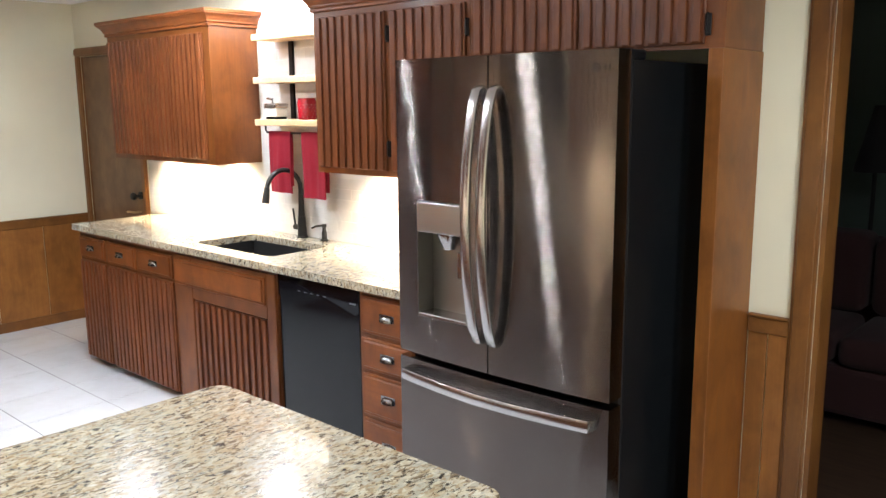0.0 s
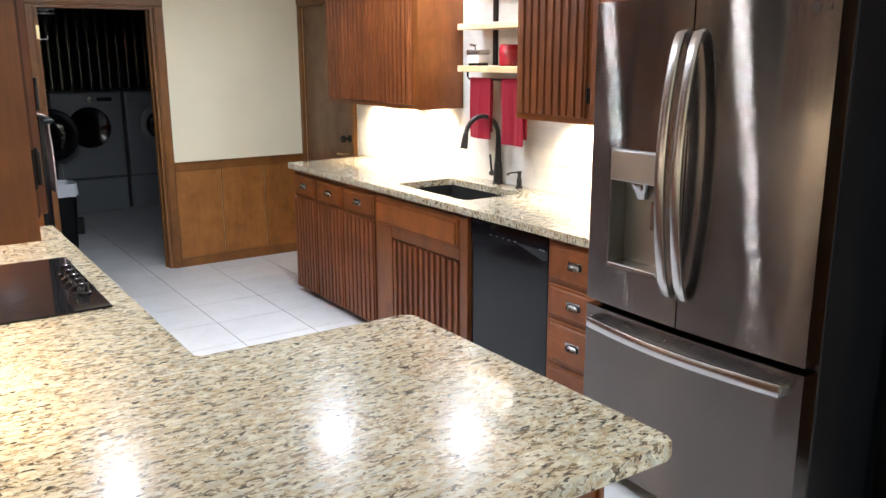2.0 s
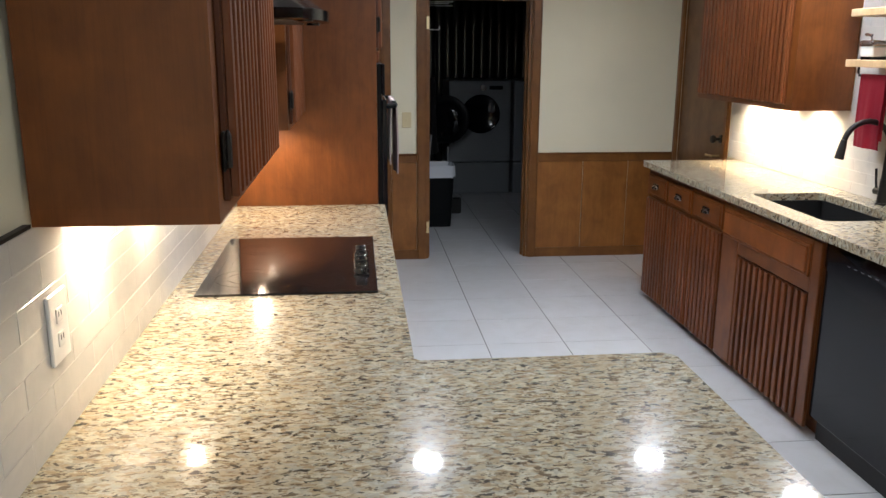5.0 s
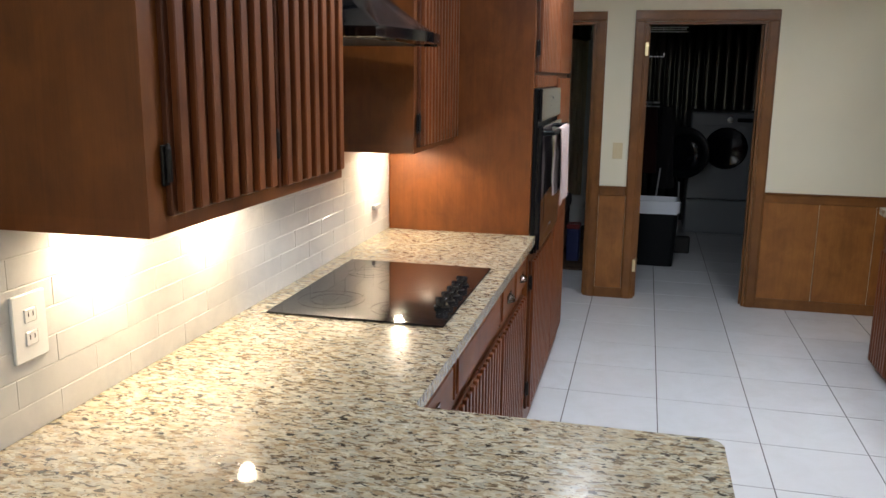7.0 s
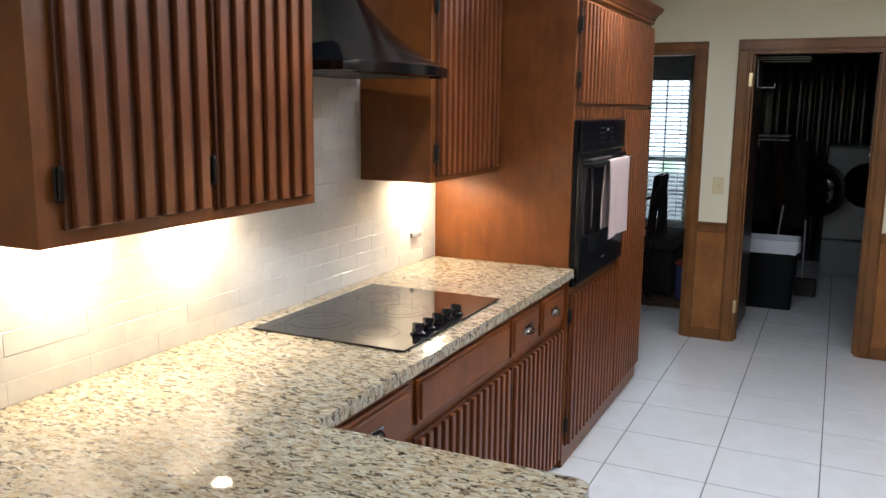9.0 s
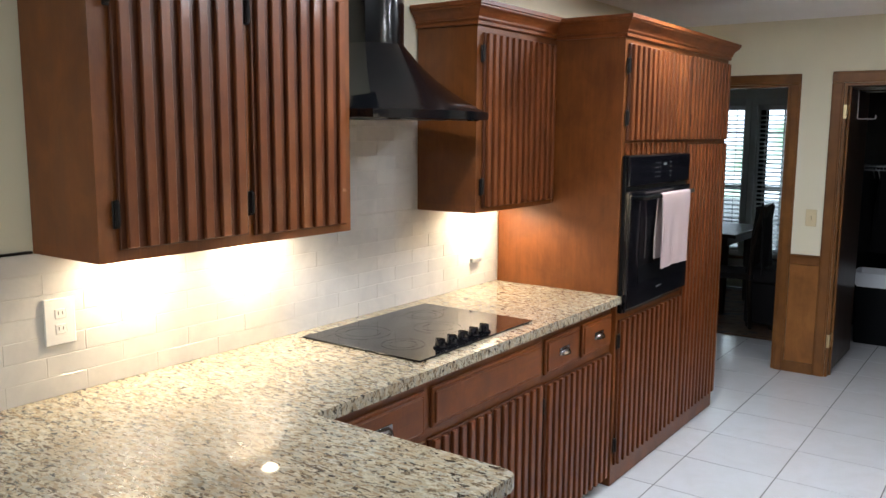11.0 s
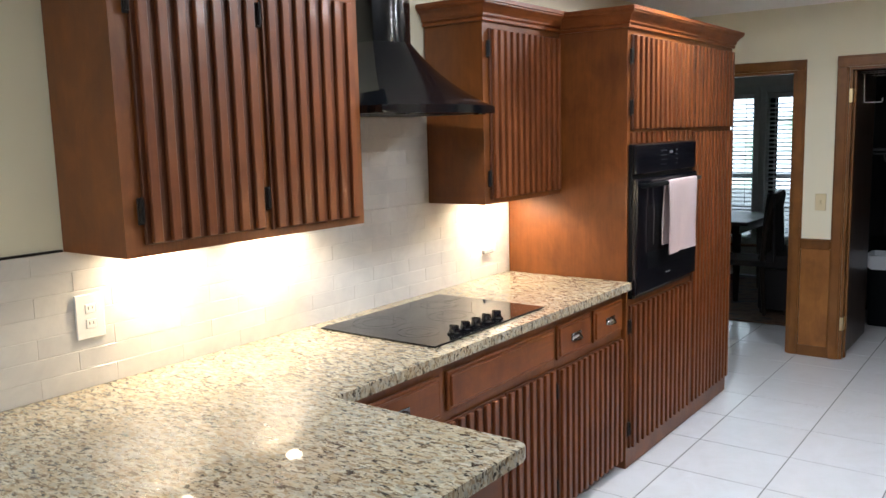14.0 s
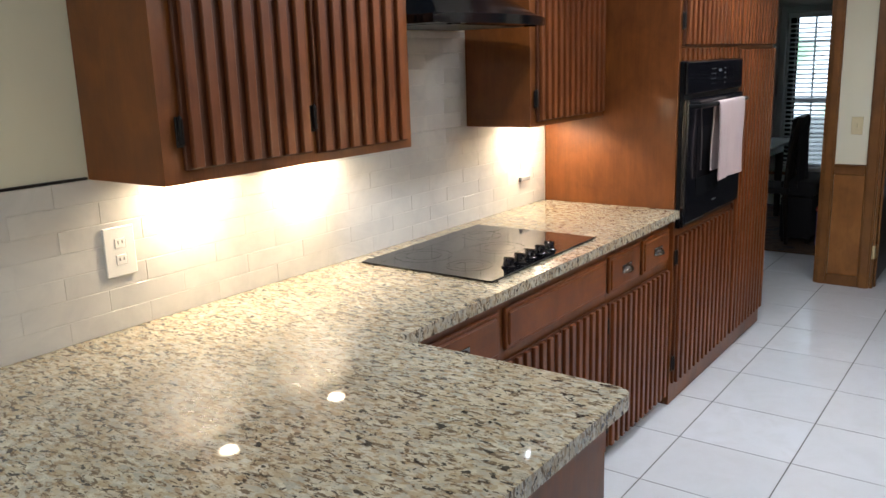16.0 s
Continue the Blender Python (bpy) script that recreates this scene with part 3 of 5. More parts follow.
# laundry door, swung open into the laundry
ld = thing("door_laundry", (LA + 0.02, FAR + 0.12, 0), "dark wooden door swung open into the laundry", "door", "", "structure")
part("door_leaf", boxm(LA - 0.02, LA + 0.016, FAR + 0.125, FAR + 0.86, 0.01, HEAD - 0.03, 0.002), DARKW, ld)
for z in (0.25, 1.80):
    bm = boxm(LA + 0.001, LA + 0.0225, FAR - 0.004, FAR + 0.066, z - 0.045, z + 0.045, 0.001)
    cyl(bm, (LA + 0.024, FAR + 0.070, z - 0.045), (LA + 0.024, FAR + 0.070, z + 0.045), 0.007, n=8)
    part("hinge", bm, BRASS, ld, "pale brass hinge")


# ---- windows of the dining room ----
def window(name, x0, x1, z0, z1):
    w = thing(name, (x0, 7.5, z0), "white sash window with open slatted blind", "window", "", "structure")
    bm = bmesh.new()
    for a, b, c, d in ((x0 - 0.055, x0, z0 - 0.05, z1 + 0.07), (x1, x1 + 0.055, z0 - 0.05, z1 + 0.07), (x0, x1, z1, z1 + 0.07), (x0, x1, z0 - 0.05, z0)):
        box(bm, a, b, 7.475, 7.50, c, d, 0.003)
    part("window_frame", bm, WINW, w)
    bm = bmesh.new()
    mid = 1.075
    for a, b, c, d in ((x0, x0 + 0.035, z0, z1), (x1 - 0.035, x1, z0, z1), (x0, x1, mid - 0.025, mid + 0.025), (x0, x1, z0, z0 + 0.04), (x0, x1, z1 - 0.04, z1)):
        box(bm, a, b, 7.565, 7.595, c, d)
    xm = (x0 + x1) / 2
    box(bm, xm - 0.008, xm + 0.008, 7.57, 7.59, z0, z1)
    for z in (0.74, 1.385, 1.665):
        box(bm, x0, x1, 7.571, 7.589, z - 0.008, z + 0.008)
    part("sash", bm, WINW, w)
    for c, d in ((z0 + 0.04, mid - 0.025), (mid + 0.025, z1 - 0.04)):
        g = part("pane", boxm(x0 + 0.035, x1 - 0.035, 7.578, 7.582, c, d), GLASS, w)
        g.visible_shadow = False
    part("side_post", boxm(x0 + 0.02, x0 + 0.10, 7.557, 7.564, z0 + 0.01, z1 - 0.05), BLACK, w, "dark inner post behind the blind")
    part("sill", boxm(x0 - 0.058, x1 + 0.058, 7.42, 7.5, z0 - 0.075, z0 - 0.05, 0.004), TRIMX, w)
    bl = thing("window_blind", (x0, 7.53, z1), "white slatted window blind with tilted slats", "blind", "blinds in the dining room")
    part("head_rail", boxm(x0 + 0.005, x1 - 0.005, 7.505, 7.555, z1 - 0.05, z1 - 0.002), BLIND, bl)
    part("bottom_rail", boxm(x0 + 0.01, x1 - 0.01, 7.515, 7.545, z0 + 0.005, z0 + 0.022), BLIND, bl)
    count = int((z1 - z0 - 0.08) / 0.045)
    first = None
    for i in range(count):
        z = z0 + 0.04 + i * 0.045
        if first is None:
            bm = boxm(-(x1 - x0) / 2 + 0.01, (x1 - x0) / 2 - 0.01, -0.024, 0.024, -0.0015, 0.0015)
            bmesh.ops.rotate(bm, verts=bm.verts, matrix=Euler((radians(14), 0, 0)).to_matrix())
            me = bpy.data.meshes.new("slat")
            bm.to_mesh(me)
            bm.free()
            me.materials.append(BLIND)
            first = me
        s = new("slat", first)
        s.parent = bl
        s.location = Vector(((x0 + x1) / 2, 7.53, z)) - bl.location
    for x in (x0 + 0.09, x1 - 0.09):
        part("ladder_tape", boxm(x - 0.003, x + 0.003, 7.503, 7.506, z0 + 0.02, z1 - 0.04), BLIND, bl)


window("window_1", -0.265, 0.245, 0.40, 1.945)
window("window_2", -0.90, -0.385, 0.40, 1.945)


def drape(name, x0, x1, y, z0, z1, folds, material, label, seed):
    """A hung cloth with rounded folds that loosen towards its hem."""
    rnd = random.Random(seed)
    shift = [rnd.uniform(-0.5, 0.5) for _ in range(4)]
    bm = bmesh.new()
    rows = []
    for j in range(15):
        s = j / 14
        row = []
        for k in range(folds * 8 + 1):
            u = k / (folds * 8)
            deep = (0.014 + 0.012 * s) * math.sin(u * folds * 2 * math.pi + shift[0] + 0.5 * math.sin(3 * s + shift[1]))
            row.append(bm.verts.new((x0 + (x1 - x0) * u + 0.012 * s * math.sin(5 * u + shift[2]), y + deep, z1 - (z1 - z0) * s + 0.01 * math.sin(6 * u + shift[3]) * s)))
        rows.append(row)
    for a, b in zip(rows, rows[1:]):
        for k in range(len(a) - 1):
            bm.faces.new((a[k], a[k + 1], b[k + 1], b[k]))
    bmesh.ops.solidify(bm, geom=bm.faces[:], thickness=0.002)
    return part(name, bm, material, None, "", True)


cr = thing("curtain_rod", (0.0, 7.40, 2.25), "white curtain rod on end brackets over the windows", "curtain rod")
part("rod", cyl(bmesh.new(), (-1.3, 7.40, 2.25), (0.55, 7.40, 2.25), 0.011, n=12), WHITEP, cr, "", True)
for x in (-1.27, 0.52):
    part("bracket", boxm(x - 0.01, x + 0.01, 7.40, 7.5, 2.235, 2.265, 0.002), WHITEP, cr)
tagged(drape("curtain", 0.255, 0.50, 7.40, 0.36, 2.238, 4, TANC, "", 3), "sheer tan curtain hung in loose folds from the rod", "curtain")
tagged(drape("valance", 0.30, 0.53, 7.35, 1.98, 2.236, 3, BROWNC, "", 9), "short dark brown drape over the sheer curtain", "curtain")


# ---- counters ----
def slab(name, outline, radii, label, z0=TOP - 0.036):
    bm = prism(bmesh.new(), rounded(outline, radii), z0, TOP)
    es = [e for e in bm.edges if abs(e.verts[0].co.z - e.verts[1].co.z) < 1e-6]
    bmesh.ops.bevel(bm, geom=es, offset=0.005, segments=2, affect='EDGES', profile=0.5)
    return tagged(part(name, bm, GRANITE), label, "countertop")


slab("countertop", [(0.001, -0.97), (1.305, -0.97), (1.305, 0.0), (0.685, 0.0), (0.685, 1.962), (0.001, 1.962)], [0, 0.03, 0.03, 0.012, 0.004, 0],
     "speckled cream and brown granite countertop on the peninsula and cooktop run")

SX0, SX1, SY0, SY1 = 2.52, 2.90, 1.42, 2.10     # sink opening
bm = bmesh.new()
CX0, CX1, CY0, CY1 = 2.400, 3.049, 0.33, 3.36
outer = rounded([(CX0, CY0), (CX1, CY0), (CX1, CY1), (CX0, CY1)], [0, 0, 0, 0.02])
inner = rounded([(SX0, SY0), (SX1, SY0), (SX1, SY1), (SX0, SY1)], [0.05] * 4, 6)
for z, flip in ((TOP, False), (TOP - 0.036, True)):
    vo = [bm.verts.new((*p, z)) for p in outer]
    vi = [bm.verts.new((*p, z)) for p in inner]
    es = [bm.edges.new((vs[i], vs[(i + 1) % len(vs)])) for vs in (vo, vi) for i in range(len(vs))]
    bmesh.ops.triangle_fill(bm, use_beauty=True, use_dissolve=False, edges=es)
    if flip:
        for a, b in ((up_o, vo), (up_i, vi)):
            for i in range(len(a)):
                bm.faces.new((a[i], a[(i + 1) % len(a)], b[(i + 1) % len(b)], b[i]))
    up_o, up_i = vo, vi
tagged(part("countertop", bm, GRANITE), "speckled cream granite countertop round the sink", "countertop")

sink = thing("sink", (2.71, 1.76, 0.68), "black undermount composite kitchen sink", "sink")
bm = bmesh.new()
box(bm, SX0 - 0.02, SX0, SY0 - 0.02, SY1 + 0.02, 0.70, TOP - 0.037)
box(bm, SX1, SX1 + 0.02, SY0 - 0.02, SY1 + 0.02, 0.70, TOP - 0.037)
box(bm, SX0, SX1, SY0 - 0.02, SY0, 0.70, TOP - 0.037)
box(bm, SX0, SX1, SY1, SY1 + 0.02, 0.70, TOP - 0.037)
box(bm, SX0 - 0.02, SX1 + 0.02, SY0 - 0.02, SY1 + 0.02, 0.68, 0.70)
part("bowl", bm, SINKM, sink)
part("drain", cyl(bmesh.new(), (2.72, 1.76, 0.70), (2.72, 1.76, 0.704), 0.045, n=20), CHROME, sink, "steel drain")

fa = thing("faucet", (3.003, 1.775, TOP), "matt black gooseneck pull-down faucet", "faucet")
bm = cyl(bmesh.new(), (3.003, 1.775, TOP), (3.003, 1.775, TOP + 0.008), 0.032, n=20)
cyl(bm, (3.003, 1.775, TOP + 0.008), (3.003, 1.775, TOP + 0.12), 0.027, 0.021, 20)
part("base", bm, BLACKM, fa, "", True)
arc = [(3.003, 1.775, TOP + 0.12), (3.003, 1.775, TOP + 0.272)]
for k in range(1, 12):
    a = math.pi * k / 12
    arc.append((3.003 - 0.115 + 0.115 * math.cos(a), 1.775, TOP + 0.272 + 0.115 * math.sin(a)))
part("neck", tube(bmesh.new(), arc, 0.014, 12, [0.019, 0.013] + [0.013] * 11), BLACKM, fa, "", True)
part("spray_head", tube(bmesh.new(), [arc[-1], (2.772, 1.775, TOP + 0.272), (2.762, 1.775, TOP + 0.215)], 0.017, 12, [0.014, 0.018, 0.021]), BLACKM, fa, "", True)
bm = cyl(bmesh.new(), (3.003, 1.775, TOP + 0.055), (3.003, 1.837, TOP + 0.055), 0.017, n=14)
tube(bm, [(3.003, 1.83, TOP + 0.055), (3.0, 1.837, TOP + 0.10), (2.996, 1.841, TOP + 0.16)], 0.006, 8)
part("lever", bm, BLACKM, fa, "", True)

so = thing("soap_dispenser", (3.005, 1.585, TOP), "matt black soap dispenser pump", "soap dispenser")
bm = lathe(bmesh.new(), (3.005, 1.585, TOP), [(0.024, 0), (0.024, 0.006), (0.015, 0.012), (0.014, 0.05), (0.010, 0.055), (0.010, 0.075), (0.013, 0.078), (0.013, 0.092), (0.0, 0.094)], 16)
part("body", bm, BLACKM, so, "", True)
part("spout", tube(bmesh.new(), [(3.005, 1.585, TOP + 0.085), (2.96, 1.60, TOP + 0.084), (2.935, 1.607, TOP + 0.075)], 0.006, 8), BLACKM, so, "", True)


# ---- lower cabinets, cooktop run ----
def base_body(s, parent, u0, u1, depth):
    bm = s.boxm(0.02, depth - 0.07, u0, u1, 0.0, 0.085)
    s.box(bm, 0.02, depth, u0, u1, 0.085, TOP - 0.038)
    return part("body", bm, CAB, parent)


LF = 0.632
c = thing("base_cabinet", (0.3, 0.65, 0), "brown stained base cabinet with slatted doors under the cooktop", "cabinet", "base cabinets")
base_body(LEFT, c, 0.0, 1.32, LF)
drawer(LEFT, c, LF, 0.10, 0.535, 0.69, 0.835)
drawer(LEFT, c, LF, 0.575, 1.300, 0.70, 0.836, False, "false_drawer")
slat_door(LEFT, c, LF, 0.10, 0.54, 0.05, 0.665, 8)
slat_door(LEFT, c, LF, 0.56, 0.93, 0.05, 0.665, 7)
slat_door(LEFT, c, LF, 0.935, 1.305, 0.05, 0.665, 7, 1.318)
c = thing("base_cabinet", (0.3, 1.64, 0), "brown stained base cabinet with two small drawers over a slatted door", "cabinet", "base cabinets")
base_body(LEFT, c, 1.321, 1.964, LF)
drawer(LEFT, c, LF, 1.330, 1.622, 0.692, 0.838)
drawer(LEFT, c, LF, 1.656, 1.950, 0.692, 0.838)
slat_door(LEFT, c, LF, 1.336, 1.95, 0.05, 0.655, 12)

pn = thing("peninsula_cabinet", (0.6, -0.5, 0), "plain brown stained peninsula cabinet under granite", "cabinet")
bm = boxm(0.02, 1.265, -0.80, -0.09, 0.0, TOP - 0.038)
part("body", bm, CAB, pn)
part("end_panel", boxm(1.265, 1.28, -0.81, -0.08, 0.0, TOP - 0.038, 0.002), CAB, pn)

# ---- tall oven cabinet ----
TF = 0.655
tw = thing("oven_cabinet", (0.33, 2.7, 0), "tall brown stained oven cabinet with slatted doors and crown", "cabinet")
bm = boxm(0.014, TF, 1.968, 3.43, 0.0, 2.085, 0.002)
part("body", bm, CAB, tw)
slat_door(LEFT, tw, TF, 1.999, 2.77, 1.618, 2.045, 13, 1.990)
slat_door(LEFT, tw, TF, 2.792, 3.415, 1.618, 2.05, 11, 2.781)
slat_door(LEFT, tw, TF, 1.99, 2.77, 0.10, 0.80, 13, 1.983)
slat_door(LEFT, tw, TF, 2.79, 3.415, 0.10, 1.60, 11)
for i in range(13):
    a = 1.999 + i * 0.0605
    part("slat", boxm(TF, TF + 0.012, a, a + 0.036, 1.556, 1.608, 0.002), SLAT, tw)
crown(LEFT, tw, 1.968, 3.43, TF, 2.085)

ov = thing("wall_oven", (0.68, 2.35, 0.84), "black built-in wall oven", "oven")
part("body", boxm(TF + 0.001, 0.676, 1.978, 2.752, 0.834, 1.552, 0.003), BLACK, ov)
cp = part("control_panel", boxm(0.676, 0.692, 1.978, 2.752, 1.412, 1.552, 0.006, 2), GLOSSB, ov, "glossy black control panel")
for i in range(3):
    for j in range(4):
        part("key_mark", boxm(0.6919, 0.6925, 2.285 + i * 0.026, 2.293 + i * 0.026, 1.446 + j * 0.022, 1.451 + j * 0.022), PRINT, cp)
part("display", boxm(0.6919, 0.6926, 2.385, 2.425, 1.500, 1.512), PRINT, cp)
for j in range(4):
    part("key_mark", boxm(0.6919, 0.6925, 2.47, 2.49, 1.446 + j * 0.022, 1.450 + j * 0.022), PRINT, cp)
od = part("oven_door", boxm(0.676, 0.700, 1.978, 2.752, 0.852, 1.394, 0.006, 2), GLOSSB, ov, "glossy black glass oven door")
part("window_glass", boxm(0.7001, 0.7012, 2.10, 2.62, 0.96, 1.27), GLASSB, od)
part("badge", boxm(0.7001, 0.7015, 2.33, 2.39, 0.910, 0.916), PRINT, od)
part("vent_strip", boxm(0.676, 0.684, 2.0, 2.725, 0.835, 0.849), BLACKM, ov)
bm = tube(bmesh.new(), [(0.70, 2.03, 1.362), (0.738, 2.03, 1.364), (0.742, 2.06, 1.364), (0.742, 2.66, 1.364), (0.738, 2.69, 1.364), (0.70, 2.69, 1.362)], 0.011, 10)
part("handle", bm, BLACK, ov, "black bar handle", True)


def hung_towel(name, bar, u0, u1, front, back, material, label, axis='y', wave=0.006, seed=1, thick=0.006):
    """A towel over a bar: front and back hang to their own lengths."""
    rnd = random.Random(seed)
    ph = rnd.random() * 6
    nu, prof = 14, []
    x, z, r = bar
    for k in range(9):
        prof.append((r + 0.002, -back + back * k / 9, -1))
    for k in range(7):
        a = math.pi * k / 6
        prof.append((r, r * math.sin(a), -math.cos(a)))
    for k in range(1, 11):
        prof.append((r + 0.002, -front * k / 10, 1))
    bm = bmesh.new()
    grid = []
    for i in range(nu + 1):
        s = i / nu
        row = []
        for off, h, sgn in prof:
            drop = min(1, max(0, -h / 0.2))
            w = wave * drop * math.sin(ph + s * 9 + h * 3) + wave * 0.5 * drop * math.sin(s * 21 + ph)
            uu = u0 + (u1 - u0) * s + 0.006 * drop * math.sin(ph + h * 11)
            row.append(bm.verts.new((x + hung_dir[0] * (off * sgn + (w if sgn > 0 else -abs(w))), uu, z + h)))
        grid.append(row)
    for a, b in zip(grid, grid[1:]):
        for k in range(len(prof) - 1):
            bm.faces.new((a[k], a[k + 1], b[k + 1], b[k]))
    bmesh.ops.recalc_face_normals(bm, faces=bm.faces)
    bmesh.ops.solidify(bm, geom=bm.faces[:], thickness=thick)
    return tagged(part(name, bm, material, None, "", True), label, "towel")


hung_dir = [1]
hung_towel("oven_towel", (0.742, 1.364, 0.013), 2.23, 2.60, 0.345, 0.30, PINKT, "pale pink towel over the oven handle", seed=3)

# ---- upper cabinets, cooktop wall ----
def wall_cabinet(s, u0, u1, z0, depth, label, ends=(True, True), z1=2.10):
    c = thing("wall_cabinet", s.p(depth / 2, (u0 + u1) / 2, z0), label, "cabinet", "wall cabinets")
    part("body", s.boxm(0.014, depth, u0, u1, z0 + 0.03, z1), CAB, c)
    part("light_rail", s.boxm(depth - 0.019, depth, u0, u1, z0, z0 + 0.03), CAB, c)
    for a, b in ((u0, u0 + 0.018), (u1 - 0.018, u1)):
        part("light_rail", s.boxm(0.014, depth - 0.019, a, b, z0, z0 + 0.03), CAB, c)
    crown(s, c, u0, u1, depth, z1 + 0.001, ends)
    return c


c = wall_cabinet(LEFT, -0.366, 0.543, 1.327, 0.325, "brown stained wall cabinet with two slatted doors and crown")
slat_door(LEFT, c, 0.325, -0.312, 0.098, 1.358, 2.06, 7, -0.320, (1.447, 1.983))
slat_door(LEFT, c, 0.325, 0.122, 0.512, 1.352, 2.06, 7, 0.110, (1.447, 1.983))
c = wall_cabinet(LEFT, 1.312, 1.964, 1.322, 0.312, "brown stained wall cabinet with one wide slatted door", (True, False), 2.09)
slat_door(LEFT, c, 0.312, 1.352, 1.945, 1.343, 2.05, 12, 1.341, (1.43, 1.965))

# ---- range hood ----
hd = thing("range_hood", (0.0, 0.89, 1.70), "glossy black flared chimney range hood", "range hood")
HY0, HY1, HXC, BOW = 0.552, 1.222, 0.418, 0.060


def bowed_plan(y0, y1, xc, bow, n=12, splay=0.0):
    """Outline of a hood part: straight sides on the wall, a front that bows out."""
    front = [(xc + bow * (1 - (2 * k / n - 1) ** 2), y0 + (y1 - y0) * k / n) for k in range(n + 1)]
    return [(0.014, y0)] + front + [(0.014, y1 + splay)]


bm = bmesh.new()
rings = []
steps = 16
for k in range(steps + 1):
    s = k / steps
    q = 0.62 * (1 - s) + 0.38 * (1 - s) ** 2.6
    plan = bowed_plan(0.772 + (HY0 - 0.772) * q, 1.000 + (HY1 - 1.000) * q, 0.195 + (HXC - 0.195) * q, 0.040 + (BOW - 0.040) * q, 20, 0.038 * q)
    rings.append([bm.verts.new((*p, 1.728 + 0.240 * s)) for p in plan])
for a, b in zip(rings, rings[1:]):
    for i in range(len(a)):
        bm.faces.new((a[i], a[(i + 1) % len(a)], b[(i + 1) % len(b)], b[i]))
bm.faces.new(rings[0][::-1])
bm.faces.new(rings[-1])
part("canopy", bm, HOODM, hd, "", True)
bm = prism(bmesh.new(), bowed_plan(HY0 - 0.006, HY1 + 0.006, HXC + 0.006, BOW, 20, 0.038), 1.699, 1.729)
bmesh.ops.bevel(bm, geom=[e for e in bm.edges if abs(e.verts[0].co.z - e.verts[1].co.z) < 1e-6], offset=0.005, segments=2, affect='EDGES', profile=0.5)
part("rim", bm, HOODM, hd, "", True)
part("filter", boxm(0.05, HXC - 0.03, HY0 + 0.05, HY1 - 0.05, 1.6975, 1.7), BLACKM, hd, "dark grease filter")
for y in (HY0 + 0.10, HY1 - 0.10):
    part("hood_lamp", cyl(bmesh.new(), (HXC + 0.005, y, 1.694), (HXC + 0.005, y, 1.7), 0.022, n=16), GLASSB, hd, "small unlit round lamp")
part("flue", prism(bmesh.new(), bowed_plan(0.776, 0.996, 0.192, 0.040, 16), 1.968, CEIL - 0.001), HOODM, hd, "", True)

# ---- cooktop ----
ck = thing("cooktop", (0.35, 0.91, TOP), "black ceramic glass cooktop set in granite", "cooktop")
part("glass", boxm(0.085, 0.615, 0.545, 1.272, TOP + 0.0005, TOP + 0.007, 0.002), GLASSB, ck)
for x, y, r in ((0.22, 0.72, 0.10), (0.22, 1.09, 0.075), (0.44, 0.68, 0.075), (0.39, 0.95, 0.09)):
    bm = bmesh.new()
    for rr in (r, r * 0.62):
        ring = [[bm.verts.new((x + (rr + d) * math.cos(k * math.pi / 24), y + (rr + d) * math.sin(k * math.pi / 24), TOP + 0.0075)) for k in range(48)] for d in (0, 0.002)]
        for k in range(48):
            bm.faces.new((ring[0][k], ring[1][k], ring[1][(k + 1) % 48], ring[0][(k + 1) % 48]))
    part("burner_ring", bm, RINGM, ck, "thin grey burner ring")
for i in range(5):
    y = 0.722 + i * 0.068
    bm = lathe(bmesh.new(), (0.568, y, TOP + 0.007), [(0.025, 0), (0.025, 0.005), (0.019, 0.009), (0.017, 0.024), (0.013, 0.029), (0.0, 0.030)], 20)
    box(bm, 0.549, 0.587, y - 0.006, y + 0.006, TOP + 0.022, TOP + 0.041, 0.005, 2)
    part("knob", bm, GLOSSB, ck, "black control knob", True)
part("vent_mark", boxm(0.20, 0.225, 1.17, 1.24, TOP + 0.007, TOP + 0.0074), RINGM, ck)


# ---- sink wall: lower cabinets ----
RF = WALL - 2.45      # face of the sink run, out from its wall
c = thing("base_cabinet", (2.75, 2.77, 0), "brown stained base cabinet with three drawers over slatted doors", "cabinet", "base cabinets")
base_body(RIGHT, c, 2.19, 3.345, RF)
for a, b in ((2.222, 2.595), (2.628, 2.970), (3.010, 3.335)):
    drawer(RIGHT, c, RF, a, b, 0.708, 0.842)
    slat_door(RIGHT, c, RF, a, b, 0.05, 0.69, 7, fill=0.62, deep=0.011, back=SLAT)
c = thing("sink_cabinet", (2.75, 1.75, 0), "brown stained sink cabinet with false drawer and slatted door", "cabinet", "base cabinets")
bm = RIGHT.boxm(0.02, RF - 0.07, 1.278, 2.188, 0.0, 0.085)
RIGHT.box(bm, 0.02, RF, 1.278, 2.188, 0.085, 0.66)
RIGHT.box(bm, RF - 0.03, RF, 1.278, 2.188, 0.66, TOP - 0.038)
part("body", bm, CAB, c)
for a, b, z0, z1 in ((1.280, 1.345, 0.05, 0.862), (2.012, 2.187, 0.05, 0.862), (1.3455, 2.0115, 0.632, 0.862)):
    part("face_frame", RIGHT.boxm(RF, RF + 0.018, a, b, z0, z1, 0.003), CAB, c)
drawer(RIGHT, c, RF + 0.018, 1.350, 2.165, 0.700, 0.840, False, "false_drawer")
slat_door(RIGHT, c, RF - 0.004, 1.350, 2.006, 0.05, 0.625, 12)

